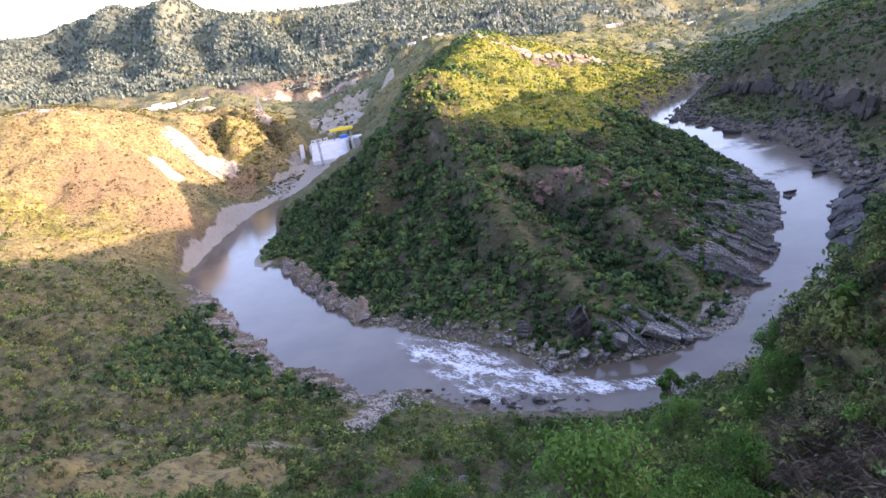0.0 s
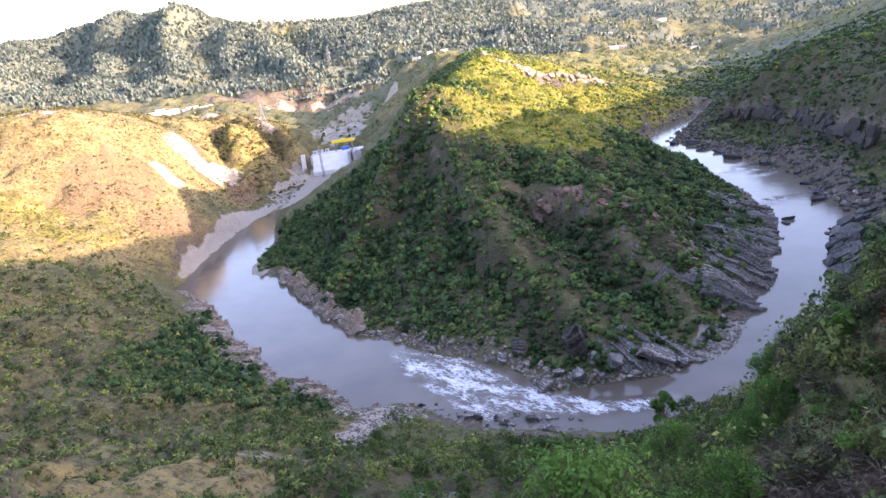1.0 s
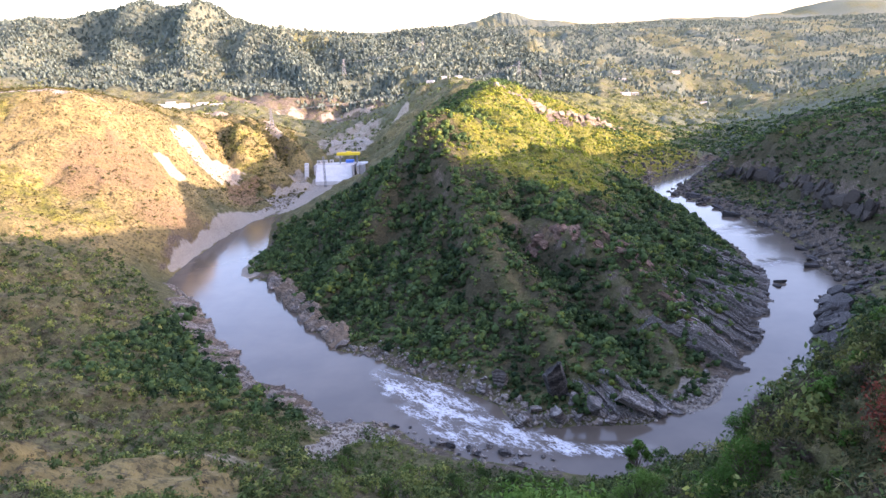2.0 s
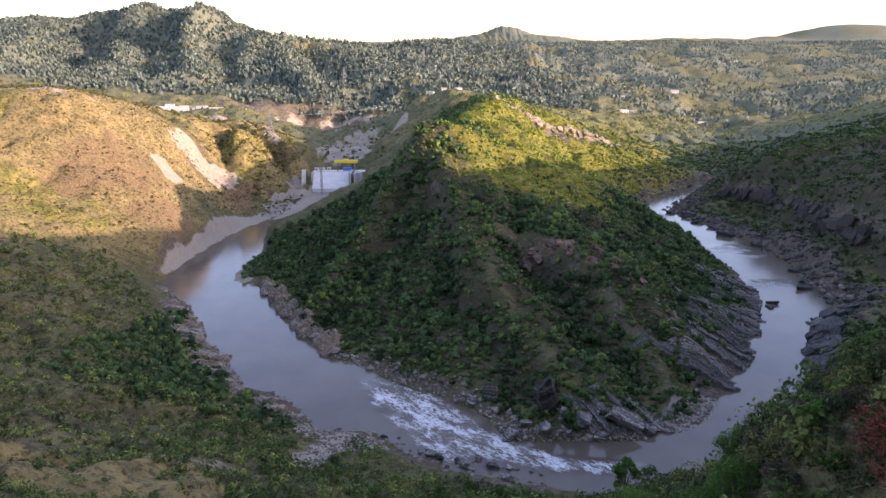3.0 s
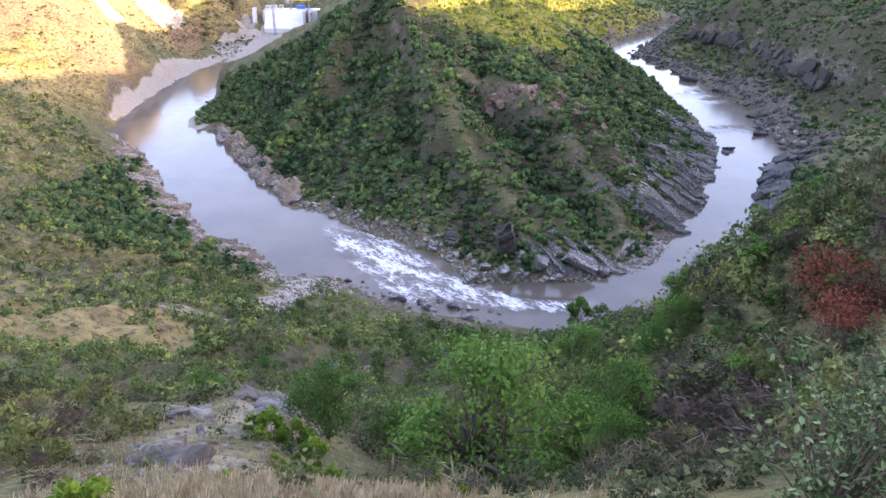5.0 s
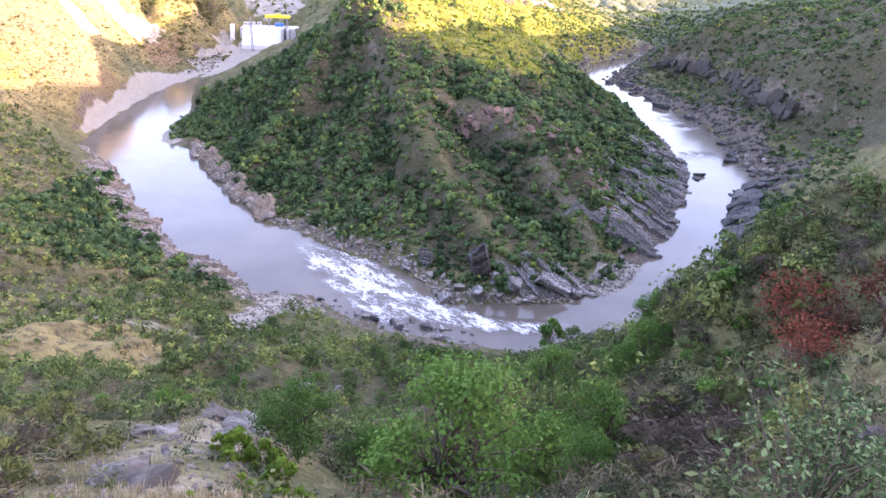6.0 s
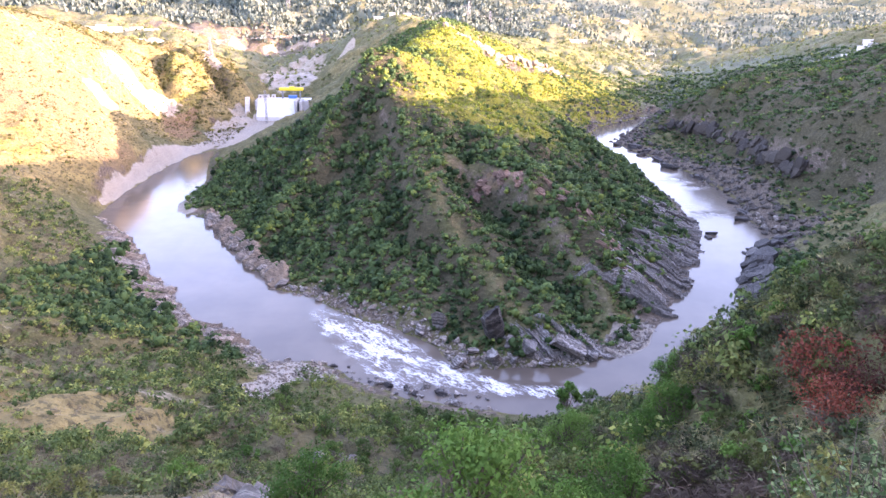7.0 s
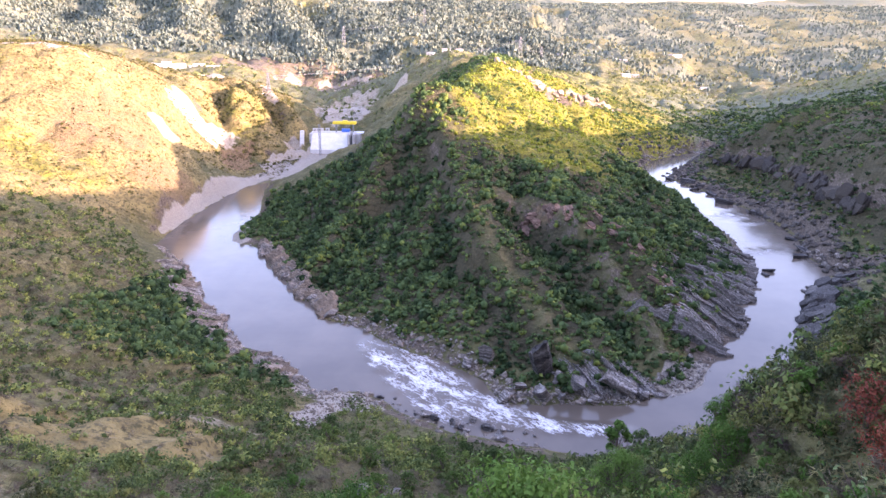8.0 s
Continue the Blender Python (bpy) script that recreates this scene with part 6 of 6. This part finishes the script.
for k in range(44):
    u = k / 43
    cx, cy = float(np.interp(u, [0, 0.2, 0.55, 1], [219, 233, 231, 230])), float(np.interp(u, [0, 0.2, 0.55, 1], [541, 498, 438, 366]))
    cx, cy = cx + sr.uniform(-2, 2), cy + sr.uniform(-2, 2)
    h = sr.uniform(5, 14)
    if sr.random() < 0.3:
        continue
    foot, top = float(height(cx - 4.5, cy)), float(height(cx + 5, cy))
    rows.append(((cx - 4.5, cy - 1, foot - 2.5), (cx + 1.5, cy + 0.5, min(top, foot + h) + sr.uniform(-4, -1)), sr.uniform(5, 12), 4.0, sr.uniform(-20, 20)))
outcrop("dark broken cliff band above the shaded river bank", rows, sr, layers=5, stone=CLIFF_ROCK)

# ------------------------------------------------------------ dam and works
CONCRETE = plain("pale_concrete", (0.42, 0.40, 0.37), (0.60, 0.585, 0.55), 4.0, 0.85, depth=0.05)
DARK_CONCRETE = plain("stained_concrete", (0.25, 0.24, 0.225), (0.40, 0.385, 0.36), 3.0, 0.85, depth=0.05)
YELLOW = plain("yellow_paint", (0.62, 0.44, 0.02), (0.75, 0.56, 0.03), 2.0, 0.5)
BLUE = plain("blue_sheet_metal", (0.04, 0.12, 0.42), (0.06, 0.18, 0.55), 2.0, 0.5)
STEEL = plain("galvanised_steel", (0.16, 0.16, 0.16), (0.28, 0.28, 0.28), 1.5, 0.5, 0.6)
PLASTER = plain("white_plaster", (0.42, 0.38, 0.32), (0.60, 0.56, 0.49), 3.0, 0.85)
ROOF = plain("grey_roof_slab", (0.30, 0.27, 0.24), (0.46, 0.43, 0.39), 2.0, 0.9)
DARK_GLASS = plain("dark_window", (0.02, 0.022, 0.025), (0.05, 0.05, 0.055), 1.0, 0.2)

dam = thing("dam", "pale concrete dam under construction across the gorge", "dam", at=(-94, 590, -2.5))
bm = bmesh.new()
prof = [(0, -2), (0, 20.5), (-3, 20.5), (-16, 9), (-16, -2)]
left = [bm.verts.new((-16, -p[0] * -1 + 6, p[1])) for p in prof]
right = [bm.verts.new((15, -p[0] * -1 + 6, p[1] - (0 if p[1] < 15 else 0.0))) for p in prof]
for k in range(5):
    bm.faces.new((left[k], left[(k + 1) % 5], right[(k + 1) % 5], right[k]))
bm.faces.new(left[::-1])
bm.faces.new(right)
bmesh.ops.recalc_face_normals(bm, faces=bm.faces)
part("spillway_face", bm, CONCRETE, dam, "smooth pale concrete spillway")
for x0, x1, y0, z1 in ((15, 17, -9, 22.0), (19, 21, -9, 21.5), (-17.5, -16, -4, 21.0), (21, 25, -2, 21)):
    bm = block(bmesh.new(), x0, x1, y0, 8, -2, z1, 0.15)
    part("pier", bm, DARK_CONCRETE, dam)
bm = block(bmesh.new(), -17, 27, 4, 11, 20.5, 21.3, 0.1)
part("crest_road", bm, CONCRETE, dam)
bm = block(bmesh.new(), -18, 14, -17, -10, -2, 5.5, 0.2)
part("apron", bm, DARK_CONCRETE, dam)

crane = thing("gantry_crane", "yellow gantry crane standing on the dam crest", "crane", at=(-83, 597, 18.8))
for lx in (-7.2, 7.2):
    for ly in (-2.0, 2.0):
        part("leg", block(bmesh.new(), lx - 0.45, lx + 0.45, ly - 0.35, ly + 0.35, 0, 6.8, 0.05), STEEL, crane, "grey steel crane leg")
for ly in (-2.0, 2.0):
    part("girder", block(bmesh.new(), -9.8, 9.8, ly - 0.6, ly + 0.6, 6.8, 8.8, 0.1), YELLOW, crane)
part("trolley", block(bmesh.new(), -1.5, 2.5, -1.4, 1.4, 8.8, 9.8, 0.1), YELLOW, crane)
shed = thing("site_container", "blue site container on the dam crest", "container", at=(-82, 597.5, 18.8))
part("body", block(bmesh.new(), -3.5, 3.5, -1.2, 1.2, 0, 2.6, 0.06), BLUE, shed)
part("door", block(bmesh.new(), -1.0, 1.0, -1.28, -1.2, 0.1, 2.3, 0.02), BLUE, shed)
for bx, by, w in ((-104, 598, 5.0), (-108.5, 597, 3.0), (-98, 599, 3.0)):
    hut = thing("site_hut", "small white site hut on the dam crest", "hut", "huts on the dam", at=(bx, by, 18.8))
    part("body", block(bmesh.new(), -w / 2, w / 2, -1.3, 1.3, 0, 2.4, 0.05), PLASTER, hut)
    part("roof", block(bmesh.new(), -w / 2 - 0.2, w / 2 + 0.2, -1.5, 1.5, 2.4, 2.6, 0.03), ROOF, hut)
    part("window", block(bmesh.new(), -0.6, 0.6, -1.36, -1.3, 1.0, 1.8), DARK_GLASS, hut)


def lattice(base, high, foot, head, panels, thick, material):
    """Four legs and their bracing, each leg and brace ring a part."""
    corner = lambda k, u: ((foot + (head - foot) * u) * (1, 1, -1, -1)[k], (foot + (head - foot) * u) * (1, -1, -1, 1)[k], high * u)
    for k in range(4):
        part("leg", joined("leg", [tube([corner(k, 0), corner(k, 1)], [thick, thick * 0.7], 4)]), material, base)
    for p in range(panels):
        u0, u1 = p / panels, (p + 1) / panels
        bars = []
        for k in range(4):
            n = (k + 1) % 4
            bars += [tube([corner(k, u0), corner(n, u1)], [thick * 0.6] * 2, 4), tube([corner(n, u0), corner(k, u1)], [thick * 0.6] * 2, 4), tube([corner(k, u1), corner(n, u1)], [thick * 0.6] * 2, 4)]
        part("brace", joined("brace", bars), material, base)


mast = thing("lattice_mast", "slim steel lattice mast standing before the dam", "mast", at=(-100.5, 573, float(height(-100.5, 573)) - 0.3))
lattice(mast, 26, 0.7, 0.7, 9, 0.12, STEEL)


def pylon(x, y, high):
    base = thing("power_pylon", "grey steel lattice power pylon on a hillside", "pylon", "power pylons", at=(x, y, float(height(x, y)) - 0.4))
    lattice(base, high, high * 0.11, high * 0.022, 6, 0.16, STEEL)
    for k, u in enumerate((0.72, 0.84, 0.96)):
        w = high * (0.17 - 0.02 * k)
        part("arm", joined("arm", [tube([(-w, 0, high * u), (0, 0, high * (u + 0.03)), (w, 0, high * u)], [0.08, 0.2, 0.08], 4), tube([(-w, 0, high * u), (w, 0, high * u)], [0.1, 0.1], 4)]), STEEL, base)
    return (x, y, float(height(x, y)) - 0.4 + high * 0.84)


tops = [pylon(*p) for p in ((-163, 668, 17), (-146, 1068, 24), (107, 1017, 27), (146, 1083, 22), (-37, 1394, 26))]
for a, b in ((0, 2), (1, 4), (2, 3)):
    for k in (-1, 1):
        pts = []
        for i in range(13):
            u = i / 12
            p = [tops[a][c] + (tops[b][c] - tops[a][c]) * u for c in range(3)]
            pts.append((p[0] + 2.5 * k, p[1], p[2] - 9 * 4 * u * (1 - u)))
        m = joined("power_line", [tube(pts, [0.07] * 13, 4)])
        m.materials.append(STEEL)
        tagged(new("power_line", m), "thin sagging power line between pylons", "cable", "power lines")

# chute and shotcrete on the left abutment
chute = thing("concrete_chute", "steep pale concrete chute on the abutment", "chute", at=(-117.5, 580, 0))
bm = bmesh.new()
for k in range(9):
    zz = 1.0 + 2.3 * k
    block(bm, -1.6, 1.6, 0.9 * k - 1.2, 0.9 * k + 1.6, zz - 1.5, zz + 1.6, 0.08)
part("steps", bm, CONCRETE, chute)
for sx in (-1.9, 1.6):
    bm = block(bmesh.new(), sx, sx + 0.3, -1.5, 9, -0.5, 1.0, 0.05)
    bmesh.ops.rotate(bm, verts=bm.verts, cent=(0, 0, 0), matrix=Matrix.Rotation(radians(66), 3, "X"))
    part("side_wall", bm, CONCRETE, chute)

# pale embankment walls of the far road
for x0, x1, yy, h in ((-372, -300, 842, 5.0), (-300, -235, 852, 4.0), (-360, -318, 800, 6.5)):
    zz = float(height((x0 + x1) / 2, yy))
    wall = thing("retaining_wall", "long pale retaining wall beside the far road", "wall", "road walls", at=((x0 + x1) / 2, yy, zz))
    n = 6
    for k in range(n):
        a, b = (x1 - x0) * (k / n - 0.5), (x1 - x0) * ((k + 1) / n - 0.5) - 0.3
        part("wall_panel", block(bmesh.new(), a, b, -0.6, 0.6, -6, h - 2 + pr.uniform(-0.5, 0.5), 0.1), PLASTER, wall)


def house(x, y, wide, deep, storeys, turn, label):
    lo = min(float(height(x + dx, y + dy)) for dx in (-wide / 2, wide / 2) for dy in (-deep / 2, deep / 2))
    base = thing("house", label, "house", "village houses", at=(x, y, lo), turn=turn)
    h = 3.1 * storeys + 1.2
    part("wall", block(bmesh.new(), -wide / 2, wide / 2, -deep / 2, deep / 2, -1.5, h, 0.05), PLASTER, base)
    part("roof", block(bmesh.new(), -wide / 2 - 0.5, wide / 2 + 0.5, -deep / 2 - 0.6, deep / 2 + 0.5, h, h + 0.35, 0.05), ROOF, base)
    n = max(2, int(wide / 3.2))
    for s in range(storeys):
        for k in range(n):
            wx_ = -wide / 2 + wide * (k + 0.5) / n
            zz = 1.2 + 3.1 * s
            if s == 0 and k == n // 2:
                part("door", block(bmesh.new(), wx_ - 0.55, wx_ + 0.55, -deep / 2 - 0.06, -deep / 2, zz - 1.1, zz + 1.2), DARK_GLASS, base)
            else:
                win = part("window", block(bmesh.new(), wx_ - 0.7, wx_ + 0.7, -deep / 2 - 0.05, -deep / 2, zz, zz + 1.4), DARK_GLASS, base)
                part("sill", block(bmesh.new(), wx_ - 0.85, wx_ + 0.85, -deep / 2 - 0.15, -deep / 2, zz - 0.15, zz), PLASTER, win)
    return base


WHITE_HOUSE = "white flat-roofed village house on a terrace"
for hx, hy, w, d, s, turn in ((412, 622, 16, 8, 1, 12), (428, 628, 12, 8, 1, 5), (397, 618, 8, 6, 1, 15), (440, 640, 10, 7, 1, 0), (470, 680, 18, 9, 1, 10)):
    house(hx, hy, w, d, s, turn, WHITE_HOUSE)
FAR_HOUSE = "small pale village house far across the valley"
for hx, hy, w, d, s, turn in ((3, 795, 9, 7, 1, 0), (17, 800, 7, 6, 1, 20), (-14, 790, 8, 6, 1, -10), (262, 1145, 22, 9, 1, 5), (285, 1152, 14, 8, 1, 0), (243, 958, 12, 8, 1, 10), (258, 964, 8, 7, 1, -5),
                              (394, 1233, 20, 9, 1, 0), (372, 1018, 14, 8, 1, 8), (180, 1120, 10, 8, 1, 0), (-290, 858, 12, 8, 1, 0), (-330, 862, 10, 8, 1, 10), (520, 1620, 24, 10, 1, 0), (330, 1900, 30, 12, 1, 0), (800, 2010, 30, 12, 1, 0)):
    house(hx, hy, w, d, s, turn, FAR_HOUSE)
